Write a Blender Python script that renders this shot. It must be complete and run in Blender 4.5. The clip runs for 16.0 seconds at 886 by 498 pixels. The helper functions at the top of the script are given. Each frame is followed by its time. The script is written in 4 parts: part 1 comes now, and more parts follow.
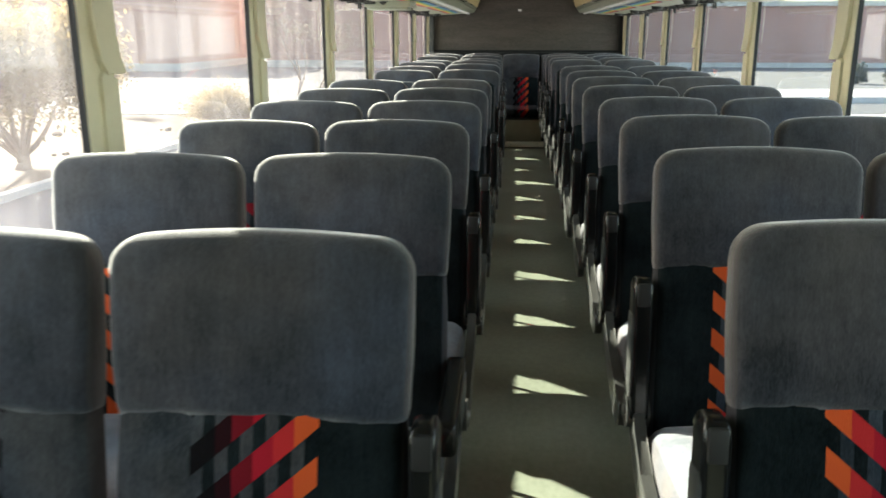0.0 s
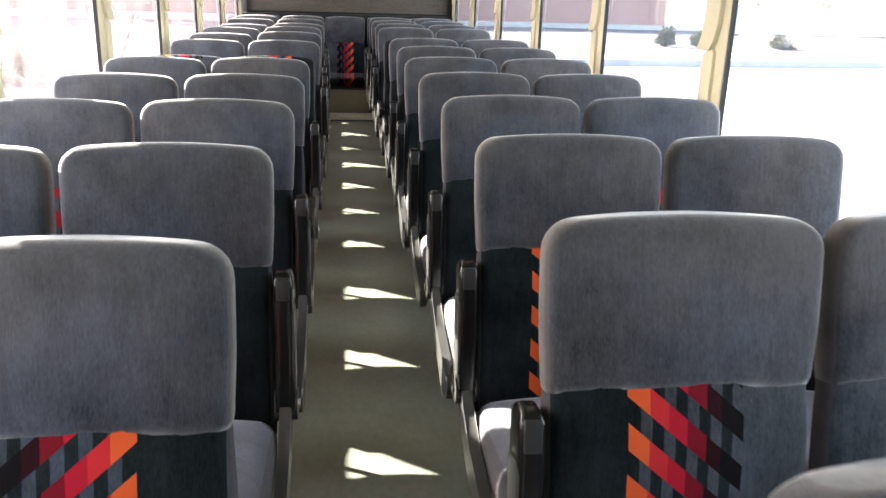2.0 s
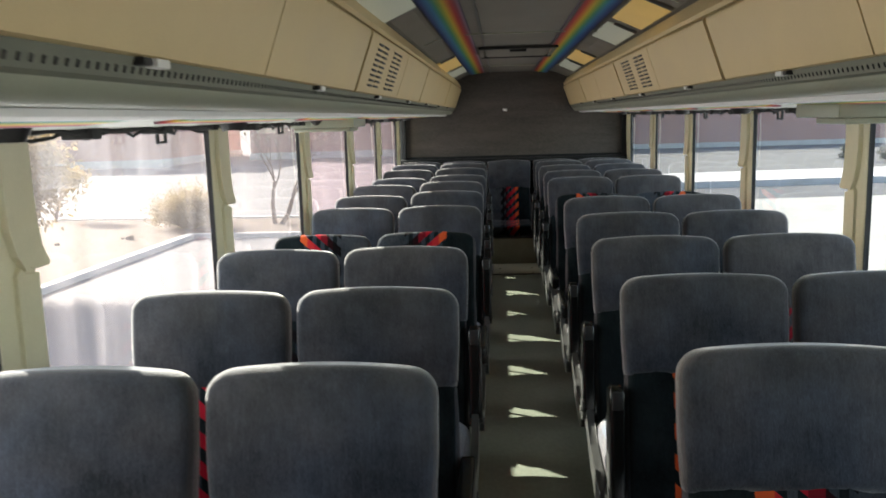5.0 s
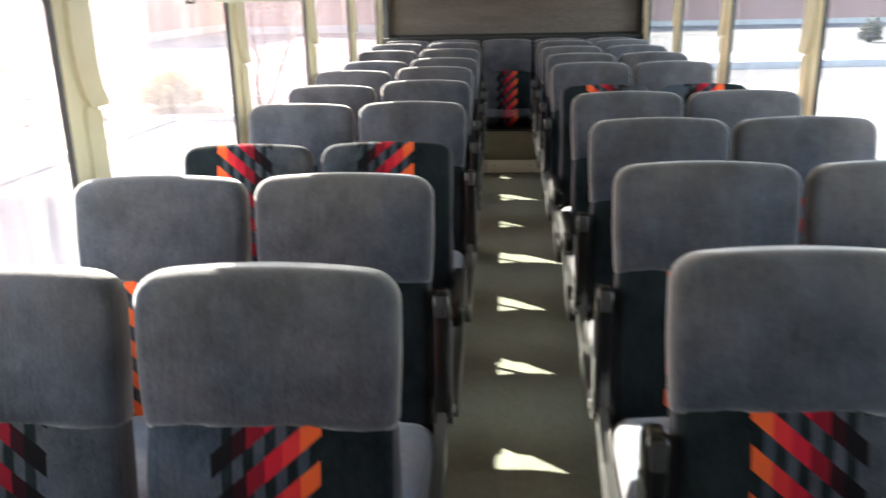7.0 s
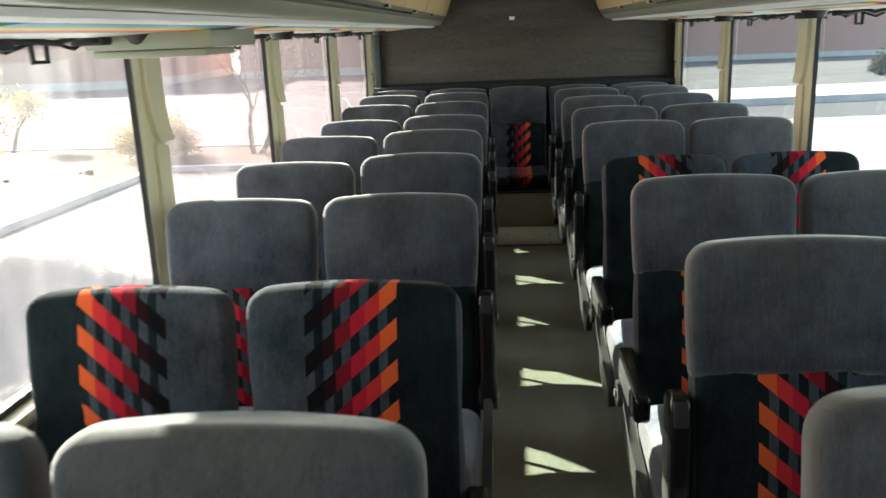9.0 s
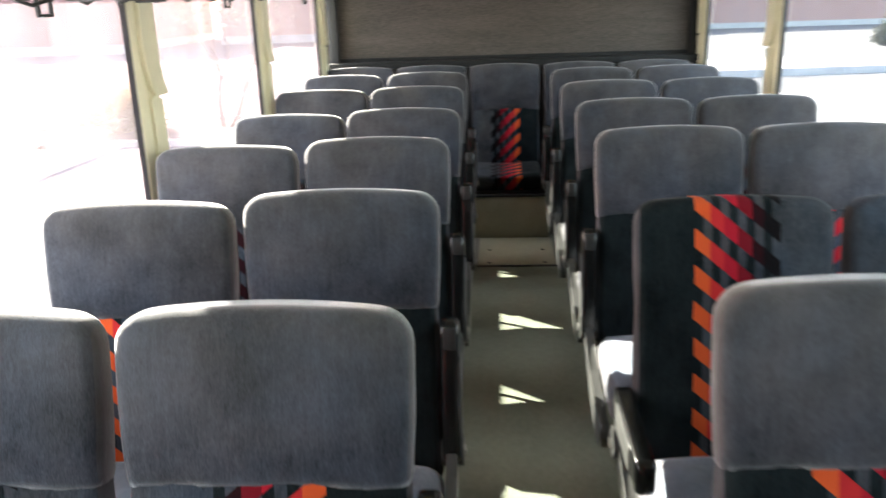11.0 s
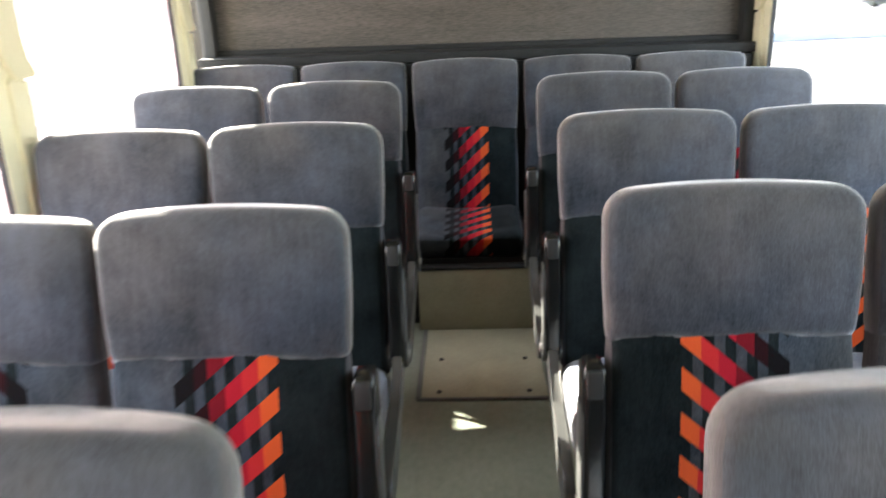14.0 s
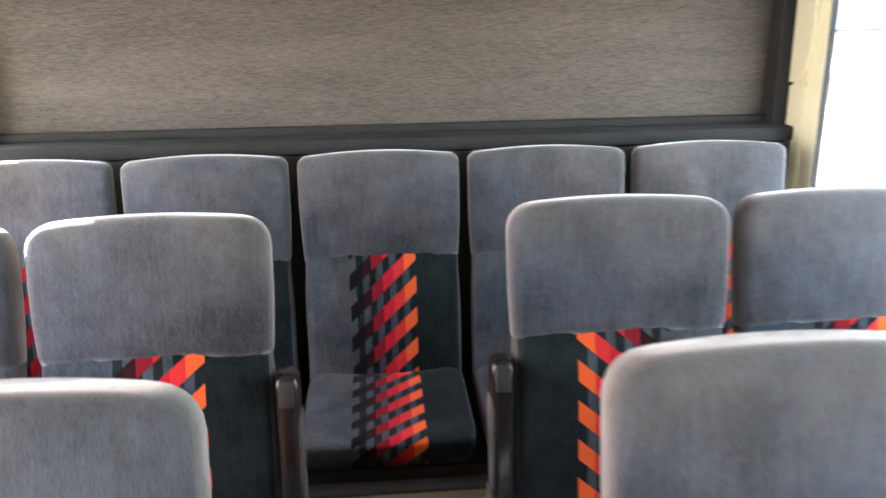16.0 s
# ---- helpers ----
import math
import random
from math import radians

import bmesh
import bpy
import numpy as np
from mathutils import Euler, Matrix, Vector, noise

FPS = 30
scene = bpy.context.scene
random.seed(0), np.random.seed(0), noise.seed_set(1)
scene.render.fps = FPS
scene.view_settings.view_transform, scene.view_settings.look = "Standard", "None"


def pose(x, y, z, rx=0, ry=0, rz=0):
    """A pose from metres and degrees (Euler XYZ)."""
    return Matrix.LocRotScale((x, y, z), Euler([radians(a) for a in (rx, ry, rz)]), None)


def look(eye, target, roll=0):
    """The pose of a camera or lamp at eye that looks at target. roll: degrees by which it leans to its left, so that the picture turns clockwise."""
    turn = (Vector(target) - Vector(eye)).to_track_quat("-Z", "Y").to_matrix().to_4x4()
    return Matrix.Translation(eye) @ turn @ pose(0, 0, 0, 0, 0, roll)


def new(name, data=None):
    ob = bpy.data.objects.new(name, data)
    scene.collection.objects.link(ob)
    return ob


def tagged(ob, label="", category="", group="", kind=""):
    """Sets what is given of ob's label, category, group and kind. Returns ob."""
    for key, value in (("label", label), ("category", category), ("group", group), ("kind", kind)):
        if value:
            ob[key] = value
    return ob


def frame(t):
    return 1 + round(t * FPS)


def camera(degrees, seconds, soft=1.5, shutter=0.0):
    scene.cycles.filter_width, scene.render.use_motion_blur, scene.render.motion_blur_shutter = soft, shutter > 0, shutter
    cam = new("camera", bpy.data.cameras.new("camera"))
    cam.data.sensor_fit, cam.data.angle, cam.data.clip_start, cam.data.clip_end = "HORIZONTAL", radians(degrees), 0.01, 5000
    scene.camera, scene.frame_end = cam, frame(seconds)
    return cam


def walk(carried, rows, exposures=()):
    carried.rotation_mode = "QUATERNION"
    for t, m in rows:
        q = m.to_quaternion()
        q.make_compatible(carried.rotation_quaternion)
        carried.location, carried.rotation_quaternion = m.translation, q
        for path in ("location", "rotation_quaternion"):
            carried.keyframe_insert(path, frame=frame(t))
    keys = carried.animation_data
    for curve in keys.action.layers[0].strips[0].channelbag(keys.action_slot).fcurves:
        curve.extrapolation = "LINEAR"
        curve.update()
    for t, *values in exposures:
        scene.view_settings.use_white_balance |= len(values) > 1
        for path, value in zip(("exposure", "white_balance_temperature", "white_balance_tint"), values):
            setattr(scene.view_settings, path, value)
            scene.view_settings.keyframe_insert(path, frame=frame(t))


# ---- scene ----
cam = camera(56.7, 16.0, shutter=0.4)
PATH = [
    (0, (-0.106, -0.378, 1.351), (-0.271, 1.549, 0.841), 0.0),
    (0.5, (-0.021, -0.201, 1.377), (-0.103, 1.718, 0.822), -0.4),
    (1, (0.01, -0.076, 1.383), (0.029, 1.835, 0.793), -0.9),
    (1.5, (-0.035, 0.17, 1.393), (0.169, 2.072, 0.81), 0.8),
    (2, (-0.091, 0.378, 1.431), (0.154, 2.269, 0.827), 1.7),
    (2.5, (-0.079, 0.614, 1.441), (-0.046, 2.513, 0.816), 0.7),
    (3, (-0.028, 0.874, 1.488), (-0.313, 2.768, 0.911), -0.7),
    (3.5, (-0.05, 1.069, 1.51), (-0.513, 2.966, 1.076), -1.3),
    (4, (-0.13, 1.279, 1.564), (-0.622, 3.198, 1.293), -2.5),
    (4.5, (-0.16, 1.398, 1.586), (-0.471, 3.357, 1.331), -2.3),
    (4.7, (-0.14, 1.423, 1.581), (-0.34, 3.394, 1.31), -2.2),
    (6.8, (-0.03, 2.399, 1.526), (-0.087, 4.303, 0.918), -0.8),
    (7, (-0.055, 2.499, 1.539), (-0.202, 4.401, 0.939), -1.2),
    (7.5, (-0.104, 2.786, 1.547), (-0.454, 4.674, 0.99), -1.7),
    (8, (-0.119, 3.093, 1.566), (-0.547, 4.981, 1.065), -2.0),
    (8.5, (-0.126, 3.409, 1.549), (-0.433, 5.323, 1.06), -2.3),
    (8.7, (-0.133, 3.522, 1.55), (-0.358, 5.447, 1.053), -2.5),
    (10.8, (-0.095, 4.842, 1.518), (-0.138, 6.755, 0.935), -2.0),
    (11, (-0.088, 4.976, 1.53), (-0.221, 6.883, 0.942), -1.9),
    (11.5, (-0.118, 5.3, 1.524), (-0.445, 7.18, 0.927), -2.4),
    (12, (-0.173, 5.627, 1.529), (-0.593, 7.482, 0.912), -2.7),
    (12.5, (-0.125, 5.979, 1.517), (-0.607, 7.812, 0.876), -3.3),
    (13, (-0.091, 6.308, 1.511), (-0.485, 8.154, 0.851), -3.7),
    (13.5, (-0.071, 6.663, 1.507), (-0.295, 8.526, 0.817), -3.2),
    (14, (0.001, 6.962, 1.519), (-0.076, 8.843, 0.844), -2.1),
    (14.5, (-0.018, 7.297, 1.535), (0.214, 9.177, 0.892), -0.3),
    (15, (-0.011, 7.61, 1.524), (0.348, 9.477, 0.901), 0.4),
    (15.5, (0.024, 7.957, 1.545), (0.295, 9.844, 0.939), 0.5),
    (16, (-0.034, 8.307, 1.524), (0.122, 10.209, 0.925), -0.8),
]
walk(cam, [(t, look(eye, target, roll)) for t, eye, target, roll in PATH],
     exposures=[(0, 2.42, 7000, -2), (0.5, 2.85, 7050, 3), (1, 3.05, 7050, 6), (2, 3.45, 6900, 13), (3, 3.5, 6900, 13), (3.6, 2.45, 7000, 4), (4.0, 1.9, 6900, 2), (4.7, 1.93, 6750, 3), (6.8, 3.15, 6900, 9), (7.5, 2.9, 6900, 6), (8.0, 2.24, 6850, -4), (8.7, 2.24, 6850, -4), (10.8, 3.25, 6850, 6), (11.5, 2.8, 6800, 2), (12.0, 2.4, 6700, -6), (13.0, 2.58, 6450, -14), (13.5, 3.1, 6550, -6), (14.0, 3.88, 6950, 8), (14.5, 4.05, 7000, 14), (15.0, 4.03, 6950, 16), (15.5, 4.2, 7050, 16), (16.0, 4.47, 7000, 10)])

# ---- world, sun ----
world = bpy.data.worlds.new("world")
scene.world = world
world.use_nodes = True
wn = world.node_tree
sky = wn.nodes.new("ShaderNodeTexSky")
sky.sky_type = "NISHITA"
sky.sun_disc = False
SUN_DIR = Vector((-1.0, 0.875, 0.656)).normalized()  # towards the sun
sky.sun_elevation = math.asin(SUN_DIR.z)
sky.sun_rotation = math.atan2(SUN_DIR.x, SUN_DIR.y)
sky.air_density, sky.dust_density = 1.0, 1.5
wn.links.new(sky.outputs[0], wn.nodes["Background"].inputs[0])
wn.nodes["Background"].inputs[1].default_value = 0.125
sun_data = bpy.data.lights.new("sun", "SUN")
sun_data.energy, sun_data.angle, sun_data.color = 5.0, radians(0.6), (1.0, 0.95, 0.87)
sun = new("sun", sun_data)
sun.matrix_world = look(SUN_DIR * 30, (0, 0, 0))

# the sky's light in the window openings of either side
for side, power in ((-1, 10.5), (1, 7.5)):
    daylight_data = bpy.data.lights.new("window_daylight", "AREA")
    daylight_data.shape, daylight_data.size, daylight_data.size_y = "RECTANGLE", 12.0, 0.76
    daylight_data.energy, daylight_data.color, daylight_data.spread = power, (0.94, 0.97, 1.0), radians(165)
    daylight = new("window_daylight", daylight_data)
    daylight.matrix_world = Matrix(((0, 0, side, 0.025 + side * 1.288), (-side, 0, 0, 4.85), (0, 1, 0, 1.165), (0, 0, 0, 1)))


# ---- materials ----
def mat(name, rough=0.6, metal=0.0, col=(0.5, 0.5, 0.5)):
    m = bpy.data.materials.new(name)
    m.use_nodes = True
    b = m.node_tree.nodes["Principled BSDF"]
    b.inputs["Base Color"].default_value = (*col, 1)
    b.inputs["Roughness"].default_value = rough
    b.inputs["Metallic"].default_value = metal
    return m, m.node_tree, b


def node(nt, kind, **values):
    n = nt.nodes.new(kind)
    for k, v in values.items():
        n.inputs[k].default_value = v
    return n


def mth(nt, op, a, b=None, c=None):
    n = nt.nodes.new("ShaderNodeMath")
    n.operation = op
    for i, v in enumerate((a, b, c)):
        if v is None:
            continue
        if isinstance(v, (int, float)):
            n.inputs[i].default_value = v
        else:
            nt.links.new(v, n.inputs[i])
    return n.outputs[0]


def mixc(nt, fac, a, b):
    n = nt.nodes.new("ShaderNodeMix")
    n.data_type = "RGBA"
    for i, v in ((0, fac), (6, a), (7, b)):
        if isinstance(v, (int, float)):
            n.inputs[i].default_value = v
        elif isinstance(v, tuple):
            n.inputs[i].default_value = (*v, 1)
        else:
            nt.links.new(v, n.inputs[i])
    return n.outputs[2]


def coords(nt, scale=(1, 1, 1)):
    tc = nt.nodes.new("ShaderNodeTexCoord")
    mp = nt.nodes.new("ShaderNodeMapping")
    mp.inputs["Scale"].default_value = scale
    nt.links.new(tc.outputs["Object"], mp.inputs[0])
    return tc, mp.outputs[0]


def noise_tex(nt, vec, scale, detail=4.0, rough=0.6):
    n = node(nt, "ShaderNodeTexNoise", Scale=scale, Detail=detail, Roughness=rough)
    nt.links.new(vec, n.inputs["Vector"])
    return n.outputs["Fac"]


def bump(nt, b, height, strength=0.3, dist=0.002):
    n = nt.nodes.new("ShaderNodeBump")
    n.inputs["Strength"].default_value, n.inputs["Distance"].default_value = strength, dist
    nt.links.new(height, n.inputs["Height"])
    nt.links.new(n.outputs[0], b.inputs["Normal"])


def ramp(nt, fac, stops, mode="LINEAR"):
    n = nt.nodes.new("ShaderNodeValToRGB")
    n.color_ramp.interpolation = mode
    e = n.color_ramp.elements
    while len(e) < len(stops):
        e.new(0.5)
    for el, (p, c) in zip(e, stops):
        el.position, el.color = p, (*c, 1)
    nt.links.new(fac, n.inputs[0])
    return n.outputs[0]


def plain(name, a, b2, scale=6.0, rough=0.6, metal=0.0, grain=60.0, bumps=0.2, dist=0.001, stretch=(1, 1, 1), rvar=0.12, fine_share=0.35):
    """Two mottled tones, at two scales, with a fine relief."""
    m, nt, b = mat(name, rough, metal)
    _, v = coords(nt, stretch)
    big, fine = noise_tex(nt, v, scale), noise_tex(nt, v, grain, 6)
    f = mth(nt, "ADD", mth(nt, "MULTIPLY", big, 1 - fine_share), mth(nt, "MULTIPLY", fine, fine_share))
    nt.links.new(ramp(nt, f, [(0.32, a), (0.68, b2)]), b.inputs["Base Color"])
    r = nt.nodes.new("ShaderNodeMapRange")
    r.inputs["To Min"].default_value, r.inputs["To Max"].default_value = max(0.05, rough - rvar), min(1, rough + rvar)
    nt.links.new(big, r.inputs[0])
    nt.links.new(r.outputs[0], b.inputs["Roughness"])
    if bumps:
        bump(nt, b, fine, bumps, dist)
    return m


def plush(name, a, b2, sheen=0.35):
    """Napped moquette: upright streaks in the pile and worn, lighter patches."""
    m, nt, b = mat(name, 0.95)
    oi = nt.nodes.new("ShaderNodeObjectInfo")
    tc = nt.nodes.new("ShaderNodeTexCoord")
    off = nt.nodes.new("ShaderNodeVectorMath")
    off.operation = "MULTIPLY_ADD"
    comb = nt.nodes.new("ShaderNodeCombineXYZ")
    for i in range(3):
        nt.links.new(oi.outputs["Random"], comb.inputs[i])
    nt.links.new(comb.outputs[0], off.inputs[0])
    off.inputs[1].default_value = (17.0, 31.0, 23.0)
    nt.links.new(tc.outputs["Object"], off.inputs[2])
    mp = nt.nodes.new("ShaderNodeMapping")
    mp.inputs["Scale"].default_value = (400, 400, 105)
    nt.links.new(off.outputs[0], mp.inputs[0])
    streak = noise_tex(nt, mp.outputs[0], 1.0, 3)
    patch = noise_tex(nt, off.outputs[0], 7.0, 6, 0.62)
    weave = noise_tex(nt, off.outputs[0], 420.0, 2)
    mp2 = nt.nodes.new("ShaderNodeMapping")
    mp2.inputs["Scale"].default_value = (120, 120, 15)
    nt.links.new(off.outputs[0], mp2.inputs[0])
    brushed = noise_tex(nt, mp2.outputs[0], 1.0, 3)
    f = mth(nt, "ADD", mth(nt, "ADD", mth(nt, "MULTIPLY", streak, 0.30), mth(nt, "MULTIPLY", brushed, 0.18)), mth(nt, "MULTIPLY", patch, 0.52))
    c = ramp(nt, f, [(0.38, a), (0.62, b2)])
    hue = noise_tex(nt, off.outputs[0], 2.6, 3)
    warm = ramp(nt, hue, [(0.38, (0.84, 0.95, 1.10)), (0.62, (1.16, 1.03, 0.96))])
    tint = nt.nodes.new("ShaderNodeMix")
    tint.data_type, tint.blend_type = "RGBA", "MULTIPLY"
    tint.inputs[0].default_value = 1.0
    nt.links.new(c, tint.inputs[6])
    nt.links.new(warm, tint.inputs[7])
    c = tint.outputs[2]
    # the flanks' shade is put into the colour: redder and darker
    sn = nt.nodes.new("ShaderNodeSeparateXYZ")
    nt.links.new(tc.outputs["Normal"], sn.inputs[0])
    flank_shade = mth(nt, "GREATER_THAN", mth(nt, "ABSOLUTE", sn.outputs["X"]), 0.8)
    c = mixc(nt, mth(nt, "MULTIPLY", flank_shade, 0.5), c, (0.068, 0.055, 0.054))
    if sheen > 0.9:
        # paler towards the top, in uneven blotches
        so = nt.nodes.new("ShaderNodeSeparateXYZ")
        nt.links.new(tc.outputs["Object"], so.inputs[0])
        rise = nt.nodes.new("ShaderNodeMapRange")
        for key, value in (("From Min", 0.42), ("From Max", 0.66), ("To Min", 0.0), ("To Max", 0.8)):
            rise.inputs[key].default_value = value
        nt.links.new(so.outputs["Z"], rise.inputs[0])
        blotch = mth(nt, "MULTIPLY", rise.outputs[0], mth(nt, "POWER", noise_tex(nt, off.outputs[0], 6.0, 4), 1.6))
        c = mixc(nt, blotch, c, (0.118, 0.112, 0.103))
    nt.links.new(c, b.inputs["Base Color"])
    b.inputs["Sheen Weight"].default_value = min(sheen, 0.38)
    b.inputs["Sheen Roughness"].default_value = 0.36
    b.inputs["Specular IOR Level"].default_value = 0.25
    h = mth(nt, "ADD", streak, mth(nt, "MULTIPLY", weave, 0.5))
    bump(nt, b, h, 0.5, 0.0015)
    if sheen > 0.9:
        # a brushed pile: its tips scatter light that comes from behind
        tips = nt.nodes.new("ShaderNodeBsdfSheen")
        nt.links.new(ramp(nt, f, [(0.36, (0.10, 0.105, 0.11)), (0.64, (0.30, 0.31, 0.32))]), tips.inputs["Color"])
        tips.inputs["Roughness"].default_value = 0.48
        both = nt.nodes.new("ShaderNodeAddShader")
        nt.links.new(b.outputs[0], both.inputs[0])
        nt.links.new(tips.outputs[0], both.inputs[1])
        nt.links.new(both.outputs[0], nt.nodes["Material Output"].inputs[0])
    return m, nt, b, c, tc, f


def stripe_plush(name, side, z_off=0.0, along="Z"):
    """Moquette whose band of slanting bars runs from black through red to orange; side 1: dark cloth on +x."""
    m, nt, b, c0, tc, f = plush(name, (0.019, 0.025, 0.030), (0.068, 0.078, 0.089), 0.04)
    sep = nt.nodes.new("ShaderNodeSeparateXYZ")
    nt.links.new(tc.outputs["Object"], sep.inputs[0])
    x = mth(nt, "MULTIPLY", sep.outputs["X"], float(side))
    z = mth(nt, "ADD", sep.outputs["Z"], sep.outputs["Y"] if along == "Y" else z_off)
    dark = ramp(nt, f, [(0.38, (0.002, 0.004, 0.005)), (0.62, (0.0145, 0.021, 0.0235))])
    grey = c0
    BX, BW = 0.0, 0.20  # band middle and width
    u = mth(nt, "DIVIDE", mth(nt, "ADD", x, BW / 2 - BX), BW)
    base = mixc(nt, mth(nt, "GREATER_THAN", u, 0.5), grey, dark)
    # upright pin stripes of dark and grey inside the band
    pin = mth(nt, "GREATER_THAN", mth(nt, "FRACT", mth(nt, "MULTIPLY", u, 5.0)), 0.5)
    base_in = mixc(nt, pin, grey, dark)
    inside = mth(nt, "MULTIPLY", mth(nt, "GREATER_THAN", u, 0.0), mth(nt, "LESS_THAN", u, 1.0))
    base = mixc(nt, inside, base, base_in)
    bars = ramp(nt, u, [(0.0, (0.005, 0.004, 0.005)), (0.2, (0.018, 0.004, 0.006)), (0.33, (0.15, 0.007, 0.014)),
                        (0.5, (0.36, 0.012, 0.026)), (0.66, (0.48, 0.026, 0.03)), (0.82, (0.62, 0.098, 0.028))], "CONSTANT")
    s = mth(nt, "FRACT", mth(nt, "DIVIDE", mth(nt, "SUBTRACT", z, mth(nt, "MULTIPLY", x, 0.85)), 0.088))
    on = mth(nt, "MULTIPLY", mth(nt, "LESS_THAN", s, 0.52), inside)
    flank = mth(nt, "GREATER_THAN", mth(nt, "ABSOLUTE", x), 0.226)
    base = mixc(nt, flank, base, grey)
    nt.links.new(mixc(nt, on, base, bars), b.inputs["Base Color"])
    b.inputs["Specular IOR Level"].default_value = 0.1
    return m


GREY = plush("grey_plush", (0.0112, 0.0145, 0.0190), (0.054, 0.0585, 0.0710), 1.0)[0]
STRIPE = {1: stripe_plush("striped_plush", 1), -1: stripe_plush("striped_plush_mirrored", -1)}
BLUE = plush("blue_grey_plush", (0.08, 0.095, 0.11), (0.19, 0.205, 0.225), 0.3)[0]
BLACK = plain("black_plastic", (0.014, 0.014, 0.0145), (0.030, 0.030, 0.030), 9, 0.42, 0, 150, 0.25, 0.0006)
STEEL = plain("worn_steel", (0.32, 0.32, 0.31), (0.5, 0.5, 0.48), 14, 0.38, 0.9, 120, 0.1)
GREYMETAL = plain("grey_painted_metal", (0.10, 0.10, 0.10), (0.17, 0.17, 0.165), 10, 0.5, 0.2, 90, 0.1)
CREAM = plain("cream_plastic", (0.66, 0.62, 0.44), (0.76, 0.72, 0.54), 5, 0.45, 0, 160, 0.12, 0.0006)
TAN = plain("tan_moulded_plastic", (0.57, 0.435, 0.222), (0.65, 0.51, 0.27), 3, 0.5, 0, 260, 0.2, 0.0005)
# rack plastic again, with the shade of the recessed strip put into its colour
RACKSHADED = plain("shaded_olive_rail_strip", (0.135, 0.142, 0.106), (0.185, 0.193, 0.148), 5, 0.5, 0, 160, 0.1, 0.0005)
RACKGREY = plain("grey_rack_plastic", (0.25, 0.265, 0.20), (0.335, 0.35, 0.27), 4, 0.38, 0, 200, 0.1, 0.0005)
FLOORM = plain("worn_vinyl_floor", (0.150, 0.170, 0.133), (0.250, 0.277, 0.220), 3.5, 0.36, 0, 45, 0.05, 0.0004, (1, 0.6, 1), 0.05, fine_share=0.45)
PLATE = plain("worn_cream_plate", (0.27, 0.258, 0.18), (0.38, 0.36, 0.262), 7, 0.45, 0, 80, 0.12, 0.0006)
CARPET = plain("rear_wall_carpet", (0.034, 0.030, 0.027), (0.122, 0.107, 0.094), 1.6, 0.95, 0, 52, 0.8, 0.004, (0.8, 1, 5), fine_share=0.6)
FELT = plain("black_padded_felt", (0.006, 0.006, 0.0065), (0.018, 0.018, 0.019), 12, 0.95, 0, 90, 0.5, 0.002)
RUBBER = plain("black_rubber", (0.008, 0.008, 0.008), (0.02, 0.02, 0.02), 12, 0.6, 0, 90, 0.1)
LINER = plain("ceiling_liner", (0.17, 0.158, 0.137), (0.225, 0.21, 0.187), 3, 0.8, 0, 200, 0.2, 0.0006)
AMBER = plain("amber_plastic", (0.72, 0.50, 0.17), (0.80, 0.58, 0.24), 5, 0.45, 0, 90, 0.05)
def lamp_glow(m, col, strength):
    b = m.node_tree.nodes["Principled BSDF"]
    b.inputs["Emission Color"].default_value = (*col, 1)
    b.inputs["Emission Strength"].default_value = strength
    return m


LAMP_AMBER = lamp_glow(AMBER, (1.0, 0.66, 0.22), 0.035)
LAMP_WHITE = lamp_glow(plain("white_lamp_plastic", (0.44, 0.44, 0.38), (0.53, 0.53, 0.46), 5, 0.35, 0, 90, 0.05), (0.95, 1.0, 0.82), 0.025)
ARM = plain("dark_grey_plastic", (0.005, 0.0055, 0.0055), (0.010, 0.0108, 0.0106), 9, 0.2, 0, 150, 0.1, 0.0004, rvar=0.06)
ARM.node_tree.nodes["Principled BSDF"].inputs["Specular IOR Level"].default_value = 0.4
BLACK.node_tree.nodes["Principled BSDF"].inputs["Specular IOR Level"].default_value = 0.3
PANELGREY = plain("grey_seat_plastic", (0.036, 0.038, 0.037), (0.064, 0.066, 0.063), 9, 0.36, 0, 150, 0.1, 0.0004, rvar=0.06)
WHITE = plain("white_plastic", (0.72, 0.72, 0.7), (0.8, 0.8, 0.78), 5, 0.5, 0, 90, 0.05)


# ---- mesh helpers ----
CACHE = {}


def as_mesh(key, bm, smooth=True, angle=0.6):
    me = bpy.data.meshes.new(key)
    bmesh.ops.recalc_face_normals(bm, faces=bm.faces[:])
    bm.to_mesh(me)
    bm.free()
    if smooth:
        me.shade_smooth()
        me.set_sharp_from_angle(angle=angle)
    return me


def part(name, bm, material, parent=None, label="", at=None, smooth=True, angle=0.6):
    """Link a bmesh, or a ready mesh, as one object under a thing or a part."""
    me = bm if isinstance(bm, bpy.types.Mesh) else as_mesh(name, bm, smooth, angle)
    if material is not None and not me.materials:
        me.materials.append(material)
    ob = new(name, me)
    if at is not None:
        ob.matrix_basis = at
    if parent is not None:
        ob.parent = parent
    if label:
        tagged(ob, label=label)
    return ob


def shared(key, build):
    """One mesh for all alike parts."""
    if key not in CACHE:
        CACHE[key] = build()
    return CACHE[key]


def thing(name, label, category, at=None, group="", kind=""):
    ob = new(name)
    ob.empty_display_size = 0.1
    if at is not None:
        ob.matrix_basis = at
    return tagged(ob, label, category, group, kind)


